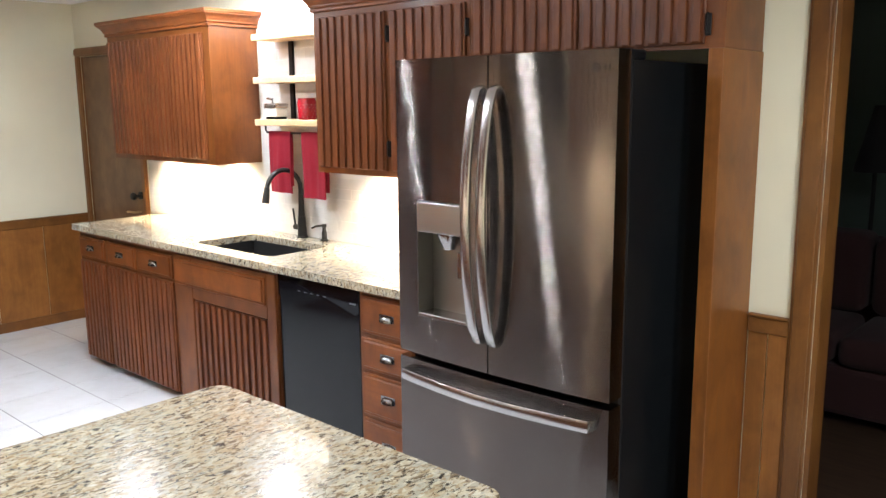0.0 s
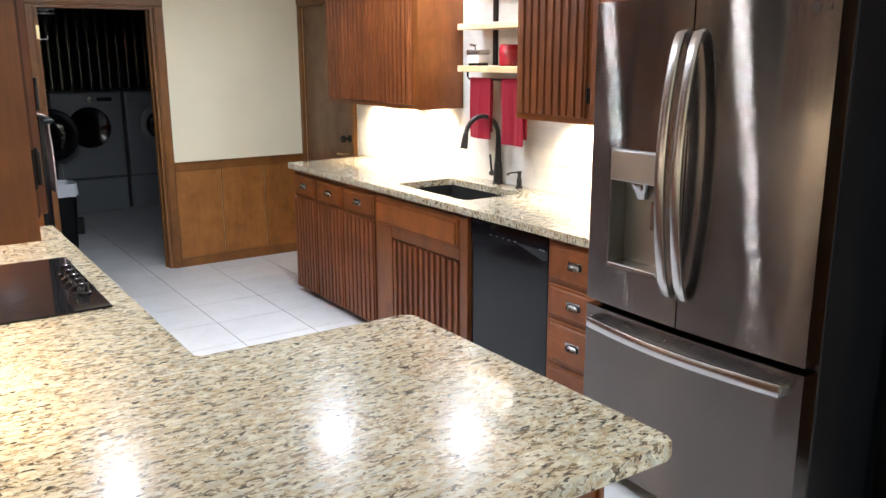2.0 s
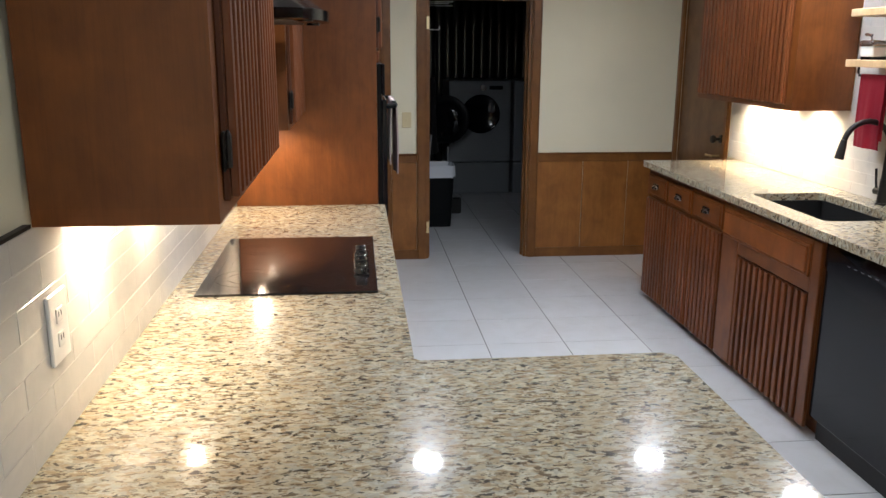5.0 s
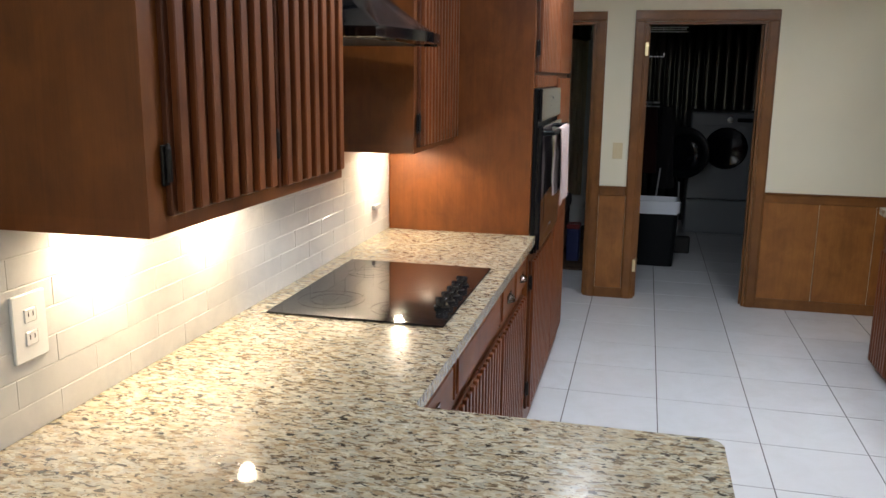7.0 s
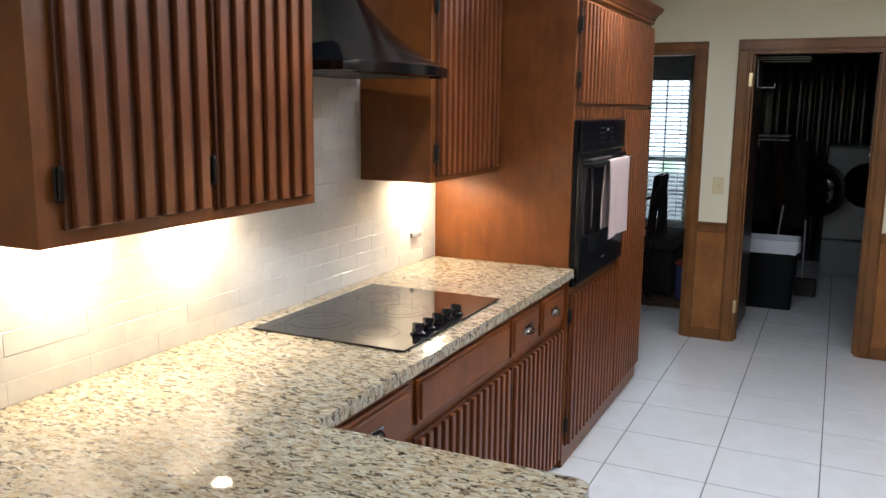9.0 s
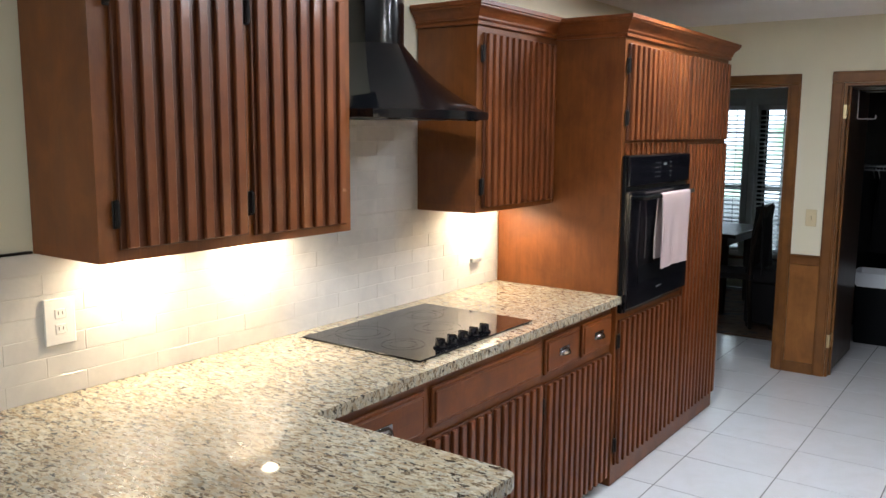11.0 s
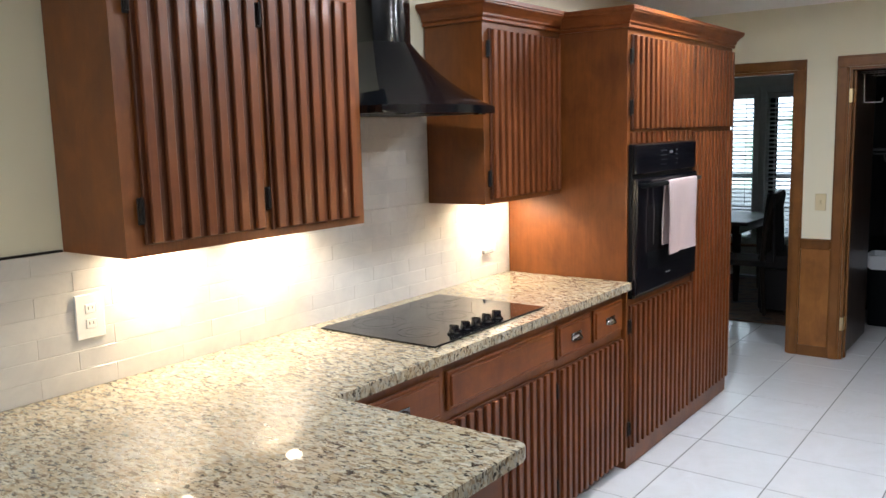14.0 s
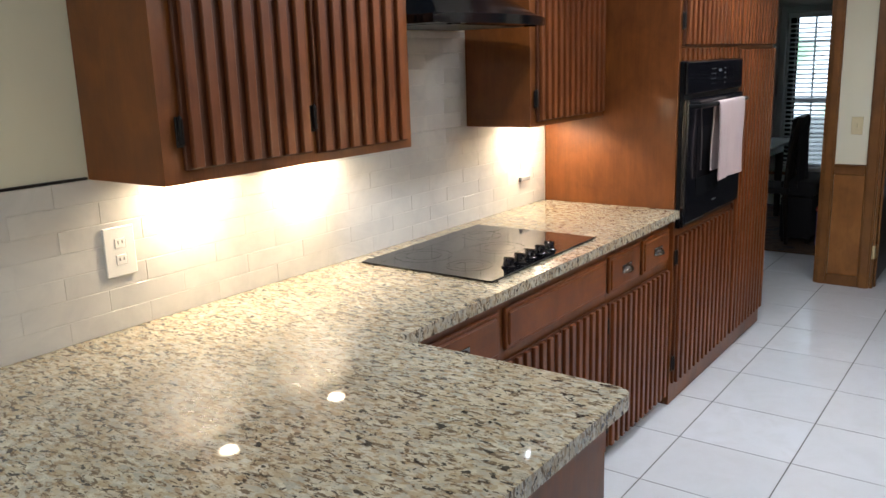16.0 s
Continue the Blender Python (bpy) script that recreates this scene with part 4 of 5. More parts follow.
dw = thing("dishwasher", (2.75, 1.0, 0), "glossy black built-in dishwasher", "dishwasher")
part("body", boxm(2.50, 3.0, 0.70, 1.275, 0.0, 0.875), BLACK, dw)
part("door", boxm(2.452, 2.50, 0.703, 1.272, 0.11, 0.872, 0.006, 2), GLOSSD, dw)
lip = [(0.703 + 0.569 * k / 20, 0.765 - 0.062 * math.sin(math.pi * k / 20) ** 0.8) for k in range(21)]
bm = prism(bmesh.new(), lip + [(1.272, 0.870), (0.703, 0.870)], 2.446, 2.4535, 'x')
bmesh.ops.bevel(bm, geom=[e for e in bm.edges if all(abs(v.co.x - 2.446) < 1e-5 for v in e.verts)], offset=0.005, segments=3, affect='EDGES', profile=0.5)
p2 = part("control_panel", bm, GLOSSB, dw, "glossy black control panel with a curved lower lip", True)
for i in range(5):
    part("key_mark", boxm(2.4452, 2.4462, 0.92 + i * 0.045, 0.940 + i * 0.045, 0.805, 0.809), PRINT, p2)
part("badge", boxm(2.4452, 2.4462, 0.722, 0.762, 0.800, 0.806), PRINT, p2)
part("toe_panel", boxm(2.495, 2.505, 0.703, 1.272, 0.0, 0.105), BLACKM, dw)

c = thing("base_cabinet", (2.75, 0.5, 0), "brown stained cabinet with a stack of four drawers", "cabinet", "base cabinets")
base_body(RIGHT, c, 0.335, 0.698, RF)
for z0, z1 in ((0.692, 0.858), (0.53, 0.672), (0.325, 0.512), (0.105, 0.305)):
    drawer(RIGHT, c, RF, 0.35, 0.68, z0, z1)

# ---- sink wall: upper cabinets ----
UD = WALL - 2.72
c = wall_cabinet(RIGHT, 2.165, 3.32, 1.325, UD, "brown stained wall cabinet with three slatted doors and crown")
for a, b in ((2.225, 2.555), (2.575, 2.93), (2.95, 3.305)):
    slat_door(RIGHT, c, UD, a, b, 1.352, 2.055, 7, fill=0.62, deep=0.011, back=SLAT)
c = wall_cabinet(RIGHT, 0.30, 1.27, 1.333, UD, "brown stained wall cabinet with two slatted doors beside the shelves", (False, True))
slat_door(RIGHT, c, UD, 0.782, 1.245, 1.36, 2.06, 9, 0.765, fill=0.62, deep=0.011, back=SLAT)
slat_door(RIGHT, c, UD, 0.32, 0.75, 1.36, 2.06, 8, 0.31, fill=0.62, deep=0.011, back=SLAT)
c = wall_cabinet(RIGHT, -0.755, 0.298, 1.83, UD, "brown stained cabinet above the refrigerator", (True, False))
slat_door(RIGHT, c, UD, -0.205, 0.275, 1.845, 2.065, 9, fill=0.62, deep=0.011, back=SLAT)
slat_door(RIGHT, c, UD, -0.69, -0.23, 1.845, 2.065, 9, -0.70, (1.905, 2.03), fill=0.62, deep=0.011, back=SLAT)
part("end_panel", boxm(2.722, WALL - 0.002, -0.755, -0.735, 0, 1.829, 0.001), SIDEW, c, "tall wooden panel down to the floor")
part("stile", boxm(2.712, 2.722, -0.755, -0.705, 0, 1.829, 0.001), SIDEW, c)

# ---- refrigerator ----
fr = thing("refrigerator", (2.65, -0.15, 0), "black stainless french-door refrigerator with bottom freezer", "refrigerator")
FY0, FY1, FSPLIT = -0.617, 0.307, -0.143


def bowed(y0, y1, z0, z1, back=2.375):
    """A door slab whose face bows out towards the middle of the refrigerator."""
    pts = []
    n = 24
    for k in range(n + 1):
        y = y0 + (y1 - y0) * k / n
        s = (y - (FY0 + FY1) / 2) / ((FY1 - FY0) / 2)
        pts.append((2.282 + 0.020 * s * s, y))
    return pts + [(back, y1), (back, y0)]


part("body", boxm(2.40, 2.985, FY0 + 0.008, FY1 - 0.008, 0.03, 1.79, 0.004), BLACK, fr, "black painted sides")
for y in (FY0 + 0.06, FY1 - 0.06):
    part("foot", cyl(bmesh.new(), (2.5, y, 0), (2.5, y, 0.03), 0.025, n=12), BLACK, fr)
    part("hinge_cover", boxm(2.36, 2.50, y - 0.045, y + 0.045, 1.79, 1.822, 0.008, 2), BLACK, fr)
DZ0, DZ1, GY0, GY1 = 0.725, 1.818, -0.050, 0.196
bm = bmesh.new()
prism(bm, bowed(FSPLIT + 0.003, FY1, DZ0, DZ1), 1.315, DZ1)
prism(bm, bowed(FSPLIT + 0.003, FY1, DZ0, DZ1), DZ0, 0.875)
prism(bm, [(p[0], min(max(p[1], GY1), FY1)) for p in bowed(GY1, FY1, 0, 0)], 0.875, 1.315)
prism(bm, bowed(FSPLIT + 0.003, GY0, 0, 0), 0.875, 1.315)
bmesh.ops.remove_doubles(bm, verts=bm.verts, dist=0.0005)
dl = part("door", bm, STEEL, fr, "", True)
prt = part("door", prism(bmesh.new(), bowed(FY0, FSPLIT - 0.003, DZ0, DZ1), DZ0, DZ1), STEEL, fr, "", True)
part("gasket", boxm(2.375, 2.402, FY0 + 0.01, FY1 - 0.01, 0.06, 1.80), BLACKM, fr)
fz = part("freezer_drawer", prism(bmesh.new(), bowed(FY0, FY1, 0, 0), 0.07, 0.70), STEEL, fr, "", True)
part("grille", boxm(2.36, 2.40, FY0 + 0.01, FY1 - 0.01, 0.02, 0.06), BLACKM, fr)


def strap(bm, pts, wide, w, t):
    """A flat bar along points; wide is the way of its width."""
    wide = Vector(wide).normalized()
    pts = [Vector(p) for p in pts]
    rings = []
    for i, p in enumerate(pts):
        d = (pts[min(i + 1, len(pts) - 1)] - pts[max(i - 1, 0)]).normalized()
        nrm = d.cross(wide).normalized()
        ring = []
        for a, b in ((-1, -0.5), (-0.7, -1), (0.7, -1), (1, -0.5), (1, 0.5), (0.7, 1), (-0.7, 1), (-1, 0.5)):
            ring.append(bm.verts.new(p + wide * a * w / 2 + nrm * b * t / 2))
        rings.append(ring)
    for a, b in zip(rings, rings[1:]):
        for k in range(8):
            bm.faces.new((a[k], a[(k + 1) % 8], b[(k + 1) % 8], b[k]))
    bm.faces.new(rings[0][::-1])
    bm.faces.new(rings[-1])
    return bm


for y, p in ((-0.108, dl), (-0.176, prt)):
    pts = [(2.284, y, 0.835)] + [(2.262 - 0.060 * math.sin(math.pi * k / 18) ** 0.7, y, 0.842 + 0.86 * k / 18) for k in range(19)] + [(2.284, y, 1.712)]
    part("handle", strap(bmesh.new(), pts, (0, 1, 0), 0.038, 0.018), STEELH, p, "curved stainless handle", True)
pts = [(2.30, FY1 - 0.05, 0.645)] + [(2.262 - 0.040 * math.sin(math.pi * k / 16), FY1 - 0.055 - 0.815 * k / 16, 0.645) for k in range(17)] + [(2.30, FY0 + 0.05, 0.645)]
part("handle", strap(bmesh.new(), pts, (0, 0, 1), 0.040, 0.018), STEELH, fz, "curved stainless handle", True)
# dispenser
bm = boxm(2.368, 2.376, GY0, GY1, 0.875, 1.315)
part("dispenser_recess", bm, metal("dispenser_steel", (0.36, 0.345, 0.31), 0.34), dl, "grey dispenser recess")
bm = boxm(2.287, 2.368, GY0 + 0.001, GY0 + 0.006, 0.876, 1.314)
box(bm, 2.287, 2.368, GY1 - 0.006, GY1 - 0.001, 0.876, 1.314)
box(bm, 2.30, 2.368, GY0 + 0.006, GY1 - 0.006, 1.308, 1.314)
part("recess_side", bm, metal("recess_steel", (0.22, 0.21, 0.20), 0.36), dl)
part("dispenser_panel", boxm(2.272, 2.36, GY0 + 0.004, GY1 - 0.012, 1.20, 1.312, 0.006, 2), metal("panel_steel", (0.34, 0.335, 0.335), 0.32), dl, "grey control panel")
bm = lathe(bmesh.new(), (2.325, 0.07, 1.14), [(0.022, 0), (0.030, 0.02), (0.045, 0.05), (0.045, 0.062)], 18)
part("spout", bm, STEELH, dl, "", True)
part("paddle", boxm(2.335, 2.345, -0.015, 0.045, 1.03, 1.13, 0.004), STEELH, dl)
part("drip_tray", boxm(2.282, 2.368, GY0 + 0.006, GY1 - 0.006, 0.877, 0.893, 0.003), STEELH, dl, "pale steel drip tray")
bm = cyl(bmesh.new(), (2.2985, -0.545, 1.765), (2.2945, -0.545, 1.765), 0.014, n=20)
part("badge", bm, CHROME, prt, "round silver badge")
for i in range(2):
    part("badge", boxm(2.2955, 2.2985, -0.59 + i * 0.014, -0.581 + i * 0.014, 1.757, 1.773), CHROME, prt)

# ---- open shelves over the sink ----
for z in (1.545, 1.773, 2.002):
    tagged(part("shelf", boxm(2.866, WALL - 0.014, 1.275, 1.985, z, z + 0.034, 0.003), PINE), "pale pine floating shelf above the sink", "shelf", "shelves above the sink")
sb = thing("shelf_bracket", (3.03, 1.84, 1.58), "black flat iron shelf bracket on the wall", "bracket")
part("upright", boxm(3.024, 3.035, 1.828, 1.862, 1.580, 1.772), IRON, sb)
part("upright", boxm(3.024, 3.035, 1.828, 1.862, 1.808, 2.001), IRON, sb)
tb = thing("towel_rail", (2.95, 1.65, 1.5), "thin black towel rail under the shelf", "towel rail")
bm = tube(bmesh.new(), [(2.93, 1.972, 1.546), (2.93, 1.972, 1.516), (2.93, 1.962, 1.506), (2.93, 1.30, 1.506), (2.93, 1.29, 1.516), (2.93, 1.29, 1.546)], 0.006, 8)
part("rail", bm, IRON, tb, "", True)
hung_dir[0] = -1
hung_towel("dish_towel", (2.93, 1.506, 0.008), 1.745, 1.935, 0.33, 0.29, REDT, "crimson dish towel hung on the rail", seed=5)
hung_towel("dish_towel", (2.93, 1.506, 0.008), 1.462, 1.65, 0.345, 0.31, REDT, "crimson dish towel hung on the rail", seed=8)
jr = thing("jar", (2.93, 1.60, 1.579), "red glazed jar with white dots", "jar")
part("body", lathe(bmesh.new(), (2.93, 1.60, 1.579), [(0.042, 0), (0.050, 0.006), (0.052, 0.09), (0.046, 0.105), (0.046, 0.112), (0.0, 0.112)], 20), REDJ, jr, "", True)
bm = bmesh.new()
for j in range(5):
    for k in range(14):
        a = (k + 0.5 * (j % 2)) * 2 * math.pi / 14
        bmesh.ops.create_icosphere(bm, subdivisions=1, radius=0.0019, matrix=Matrix.Translation((2.93 + 0.0515 * math.cos(a), 1.60 + 0.0515 * math.sin(a), 1.593 + j * 0.016)))
part("dots", bm, WHITEP, jr)
cn = thing("canister", (2.93, 1.87, 1.579), "small silver and glass canister with a chrome tap", "canister")
part("body", boxm(2.89, 2.97, 1.82, 1.92, 1.593, 1.638, 0.008, 2), WHITEP, cn)
part("lid", boxm(2.885, 2.975, 1.815, 1.925, 1.638, 1.665, 0.008, 2), LIDM, cn)
part("foot", boxm(2.895, 2.965, 1.825, 1.84, 1.579, 1.593), BLACK, cn)
part("foot", boxm(2.895, 2.965, 1.90, 1.915, 1.579, 1.593), BLACK, cn)
part("tap", tube(bmesh.new(), [(2.93, 1.90, 1.665), (2.93, 1.90, 1.688), (2.93, 1.945, 1.693)], 0.007, 8), LIDM, cn, "", True)


# ---- outlets and switches ----
def outlet(s, u0, u1, z0, z1, gangs, label, face=0.013):
    o = thing("outlet", s.p(face, (u0 + u1) / 2, z0), label, "outlet")
    part("plate", s.boxm(face, face + 0.007, u0, u1, z0, z1, 0.002), WHITEP, o)
    w = (u1 - u0) / gangs
    for i in range(gangs):
        uc = u0 + (i + 0.5) * w
        for zc in ((z0 + z1) / 2 - 0.022, (z0 + z1) / 2 + 0.022):
            rcp = part("socket", s.boxm(face + 0.006, face + 0.009, uc - 0.016, uc + 0.016, zc - 0.014, zc + 0.014, 0.002), WHITEP, o)
            for d in (-0.006, 0.006):
                part("slot", s.boxm(face + 0.009, face + 0.0095, uc + d - 0.001, uc + d + 0.001, zc - 0.002, zc + 0.007), BLACK, rcp)


outlet(LEFT, -0.350, -0.262, 1.066, 1.196, 1, "white duplex outlet plate on the tiled wall")
outlet(RIGHT, 1.19, 1.32, 1.075, 1.19, 2, "white double outlet plate on the tiled wall")
# grey bar drawn for the shadow along the lower edge of a sideways outlet
o = thing("plug_strip", (0.013, 1.76, 1.04), "sideways socket on the tiled wall, its shaded lower edge as a grey bar", "socket")
part("body", boxm(0.013, 0.03, 1.72, 1.80, 1.038, 1.058, 0.003), GREYM, o)
sw = thing("light_switch", (0.93, FAR, 1.03), "ivory toggle light switch plate", "light switch")
part("plate", boxm(0.905, 0.975, FAR - 0.007, FAR, 1.03, 1.145, 0.002), IVORY, sw)
part("toggle", boxm(0.935, 0.945, FAR - 0.018, FAR - 0.007, 1.075, 1.10, 0.002), IVORY, sw)


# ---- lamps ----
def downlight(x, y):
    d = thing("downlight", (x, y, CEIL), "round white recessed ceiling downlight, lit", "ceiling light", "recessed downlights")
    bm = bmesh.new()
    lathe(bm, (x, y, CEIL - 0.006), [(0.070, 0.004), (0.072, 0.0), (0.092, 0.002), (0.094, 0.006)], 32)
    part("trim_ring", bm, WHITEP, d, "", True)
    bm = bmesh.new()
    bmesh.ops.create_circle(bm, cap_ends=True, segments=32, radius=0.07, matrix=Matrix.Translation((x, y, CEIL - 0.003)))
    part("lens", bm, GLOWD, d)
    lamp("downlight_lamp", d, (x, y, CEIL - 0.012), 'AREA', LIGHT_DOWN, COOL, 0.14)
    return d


# the last two, behind the camera, are unseen and added as fill
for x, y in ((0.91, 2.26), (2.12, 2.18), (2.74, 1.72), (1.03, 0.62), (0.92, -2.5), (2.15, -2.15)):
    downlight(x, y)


def puck(x, y, z):
    d = thing("puck_light", (x, y, z), "small round warm puck light under the cabinet, lit", "puck light", "under-cabinet puck lights")
    part("housing", cyl(bmesh.new(), (x, y, z - 0.012), (x, y, z - 0.0005), 0.036, n=20), WHITEP, d)
    bm = bmesh.new()
    lathe(bm, (x, y, z - 0.012), [(0.028, 0.0), (0.026, 0.006), (0.019, 0.012), (0.010, 0.0155), (0.0, 0.0165)], 20, (0, 0, -1))
    part("lens", bm, GLOWP, d, "glowing warm lens", True)
    west, lone = x < 1, y > 1.5 and x < 1
    lp = lamp("puck_lamp", d, (x, y, z - 0.032), 'SPOT', LIGHT_PUCK * (1.25 if lone else 1.0 if west else 2.15), WARM, 0.02, 176 if lone else 165 if west else 135, 0.35 if lone else 0.55 if west else 0.7)
    lp.rotation_euler = (0, radians(8 if lone else 24 if west else -24), 0)


for x, y, z in ((0.098, -0.085, 1.327), (0.098, 0.37, 1.327), (0.135, 1.725, 1.322)):
    puck(x, y, z + 0.03)
for y in (2.40, 2.78, 3.12):
    puck(2.90, y, 1.36)
for y in (1.05, 0.62):
    puck(2.90, y, 1.37)


# ---- laundry ----
def washer(x0, label, ajar=False):
    w = thing("washing_machine", (x0 + 0.35, 7.75, 0), label, "washing machine", "laundry machines")
    x1 = x0 + 0.70
    pd2 = part("pedestal", boxm(x0, x1, 7.42, 8.10, 0.0, 0.355, 0.008, 2), GREYE, w)
    part("pedestal_drawer", boxm(x0 + 0.01, x1 - 0.01, 7.402, 7.42, 0.02, 0.345, 0.004), GREYE, pd2)
    part("body", boxm(x0, x1, 7.40, 8.10, 0.365, 1.265, 0.015, 2), GREYE, w)
    xc, zc = x0 + 0.36, 0.90
    if ajar:
        part("drum_opening", lathe(bmesh.new(), (xc, 7.40, zc), [(0.215, 0), (0.20, 0.012), (0.185, 0.008), (0.175, 0.003), (0.0, 0.003)], 36, (0, -1, 0)), GLOSSB, w, "dark round drum opening", True)
        at, way, big = (xc - 0.425, 7.10, 0.87), (-0.30, -0.95, 0), 1.15
    else:
        at, way, big = (xc, 7.40, zc), (0, -1, 0), 1.0
    d = part("door", lathe(bmesh.new(), at, [(0.225 * big, 0), (0.225 * big, 0.03), (0.19 * big, 0.045), (0.165 * big, 0.040)], 36, way), BLACK if ajar else GREYM, w, "round door ring", True)
    part("door_glass", lathe(bmesh.new(), at, [(0.175 * big, 0.03), (0.15 * big, 0.05), (0.08 * big, 0.065), (0.0, 0.07)], 32, way), GLOSSB, d, "dark glass porthole", True)
    part("control_panel", boxm(x0 + 0.02, x1 - 0.02, 7.39, 7.40, 1.13, 1.25, 0.004), GREYE, w)
    bm = lathe(bmesh.new(), (xc + 0.02, 7.39, 1.19), [(0.035, 0), (0.032, 0.025), (0.0, 0.027)], 20, (0, -1, 0))
    part("dial", bm, LIDM, w, "", True)
    part("display", boxm(x0 + 0.45, x0 + 0.60, 7.388, 7.39, 1.17, 1.21), BLACK, w)


washer(1.585, "grey front-loading washing machine with its round door open", True)
washer(2.32, "grey front-loading dryer on a pedestal")

tc = thing("trash_can", (1.25, 5.8, 0), "tall black trash can with a white liner folded over", "trash can")
bm = bmesh.new()
lo = rounded([(1.07, 5.66), (1.42, 5.66), (1.42, 5.92), (1.07, 5.92)], [0.04] * 4, 4)
hi = rounded([(1.04, 5.63), (1.45, 5.63), (1.45, 5.95), (1.04, 5.95)], [0.05] * 4, 4)
a, b = [bm.verts.new((*p, 0.0)) for p in lo], [bm.verts.new((*p, 0.56)) for p in hi]
for i in range(len(a)):
    bm.faces.new((a[i], a[(i + 1) % len(a)], b[(i + 1) % len(b)], b[i]))
bm.faces.new(a[::-1])
part("bin", bm, BLACK, tc, "", True)
bm = bmesh.new()
rnd = random.Random(4)
rows = []
for dz, grow in ((-0.09, 0.012), (-0.03, 0.010), (0.012, 0.006), (0.014, -0.015), (-0.12, -0.05)):
    rows.append([bm.verts.new((1.245 + (p[0] - 1.245) * (1 + grow * 3) + rnd.uniform(-.003, .003), 5.79 + (p[1] - 5.79) * (1 + grow * 3), 0.56 + dz + (rnd.uniform(-0.014, 0.014) if dz == -0.09 else 0))) for p in hi])
for r0, r1 in zip(rows, rows[1:]):
    for i in range(len(r0)):
        bm.faces.new((r0[i], r0[(i + 1) % len(r0)], r1[(i + 1) % len(r1)], r1[i]))
part("liner", bm, BAG, tc, "white plastic bin liner", True)

for i, (x, y, h) in enumerate(((1.22, 6.12, 0.80), (1.47, 6.3, 0.66))):
    br = thing("broom", (x, y, 0), "broom leaning with a pale handle", "broom")
    part("handle", tube(bmesh.new(), [(x, y, 0.15), (x + (0.06 if i == 0 else -0.01), y + 0.06, h)], 0.008, 8), GREYM, br)
    part("head", boxm(x - 0.12, x + 0.12, y - 0.03, y + 0.03, 0.0, 0.16, 0.01), BLACKM, br)


def wire_shelf(x0, x1, y0, y1, z):
    s = thing("wire_shelf", (x0, y0, z), "white wire shelf on the laundry wall", "shelf", "wire shelves")
    bm = bmesh.new()
    for y, zz in ((y0, z), (y1, z), (y0, z - 0.035)):
        part("rail", tube(bmesh.new(), [(x0, y, zz), (x1, y, zz)], 0.005, 6), WIRE, s)
    k = x0
    while k < x1:
        tube(bm, [(k, y1, z + 0.004), (k, y0, z + 0.004), (k, y0, z - 0.035)], 0.0025, 5)
        k += 0.03
    tagged(part("wires", bm, WIRE, s), kind="stuff")
    part("bracket", tube(bmesh.new(), [(x0 + 0.02, y0, z - 0.035), (x0 + 0.02, y1, z - 0.26)], 0.005, 6), WIRE, s)


wire_shelf(0.953, 1.42, 5.65, 5.95, 2.01)
wire_shelf(0.953, 1.25, 7.0, 7.35, 1.36)
hk = thing("door_hook", (1.105, 4.9, 1.75), "thin white wire hook hung over the door", "hook")
part("wire", tube(bmesh.new(), [(LA - 0.01, 4.9, HEAD - 0.027), (1.106, 4.9, HEAD - 0.027), (1.108, 4.9, HEAD - 0.04), (1.112, 4.9, 1.764), (1.118, 4.9, 1.758), (1.222, 4.9, 1.758), (1.226, 4.9, 1.764), (1.226, 4.9, 1.785)], 0.003, 6), WIRE, hk)
for i, (x, w, h, m) in enumerate(((1.02, 0.10, 0.75, COATM), (1.18, 0.09, 0.65, REDC), (1.34, 0.11, 0.80, COATM))):
    bm = bmesh.new()
    n = 9
    rows = []
    for j in range(n):
        s = j / (n - 1)
        ring = []
        for k in range(14):
            a = k * 2 * math.pi / 14
            rr = 1 + 0.12 * math.sin(3 * a + i + s * 4)
            ring.append(bm.verts.new((x + w * (0.55 + 0.5 * s) * math.cos(a) * rr, 7.16 + 0.16 * (0.7 + 0.4 * s) * math.sin(a) * rr, 1.31 - h * s)))
        rows.append(ring)
    for r0, r1 in zip(rows, rows[1:]):
        for k in range(14):
            bm.faces.new((r0[k], r0[(k + 1) % 14], r1[(k + 1) % 14], r1[k]))
    bm.faces.new(rows[0])
    bm.faces.new(rows[-1][::-1])
    tagged(part("hanging_clothes", bm, m, None, "", True), "dark garments hung under the wire shelf", "clothes")


# ---- dining room ----
tagged(part("rug", boxm(-2.4, 0.70, 5.30, 7.3, 0.0, 0.012, 0.004), RUG), "dark patterned red and brown rug", "rug")
dt = thing("dining_table", (-0.6, 6.35, 0.012), "dark wooden dining table", "table")
part("tabletop", boxm(-1.75, 0.04, 5.90, 6.90, 0.725, 0.76, 0.008, 2), DINE, dt)
part("apron", boxm(-1.65, -0.06, 6.00, 6.80, 0.64, 0.725), DINE, dt)
for x in (-1.62, -0.09):
    for y in (6.03, 6.77):
        part("leg", cyl(bmesh.new(), (x, y, 0.012), (x, y, 0.64), 0.025, 0.04, 12), DINE, dt)


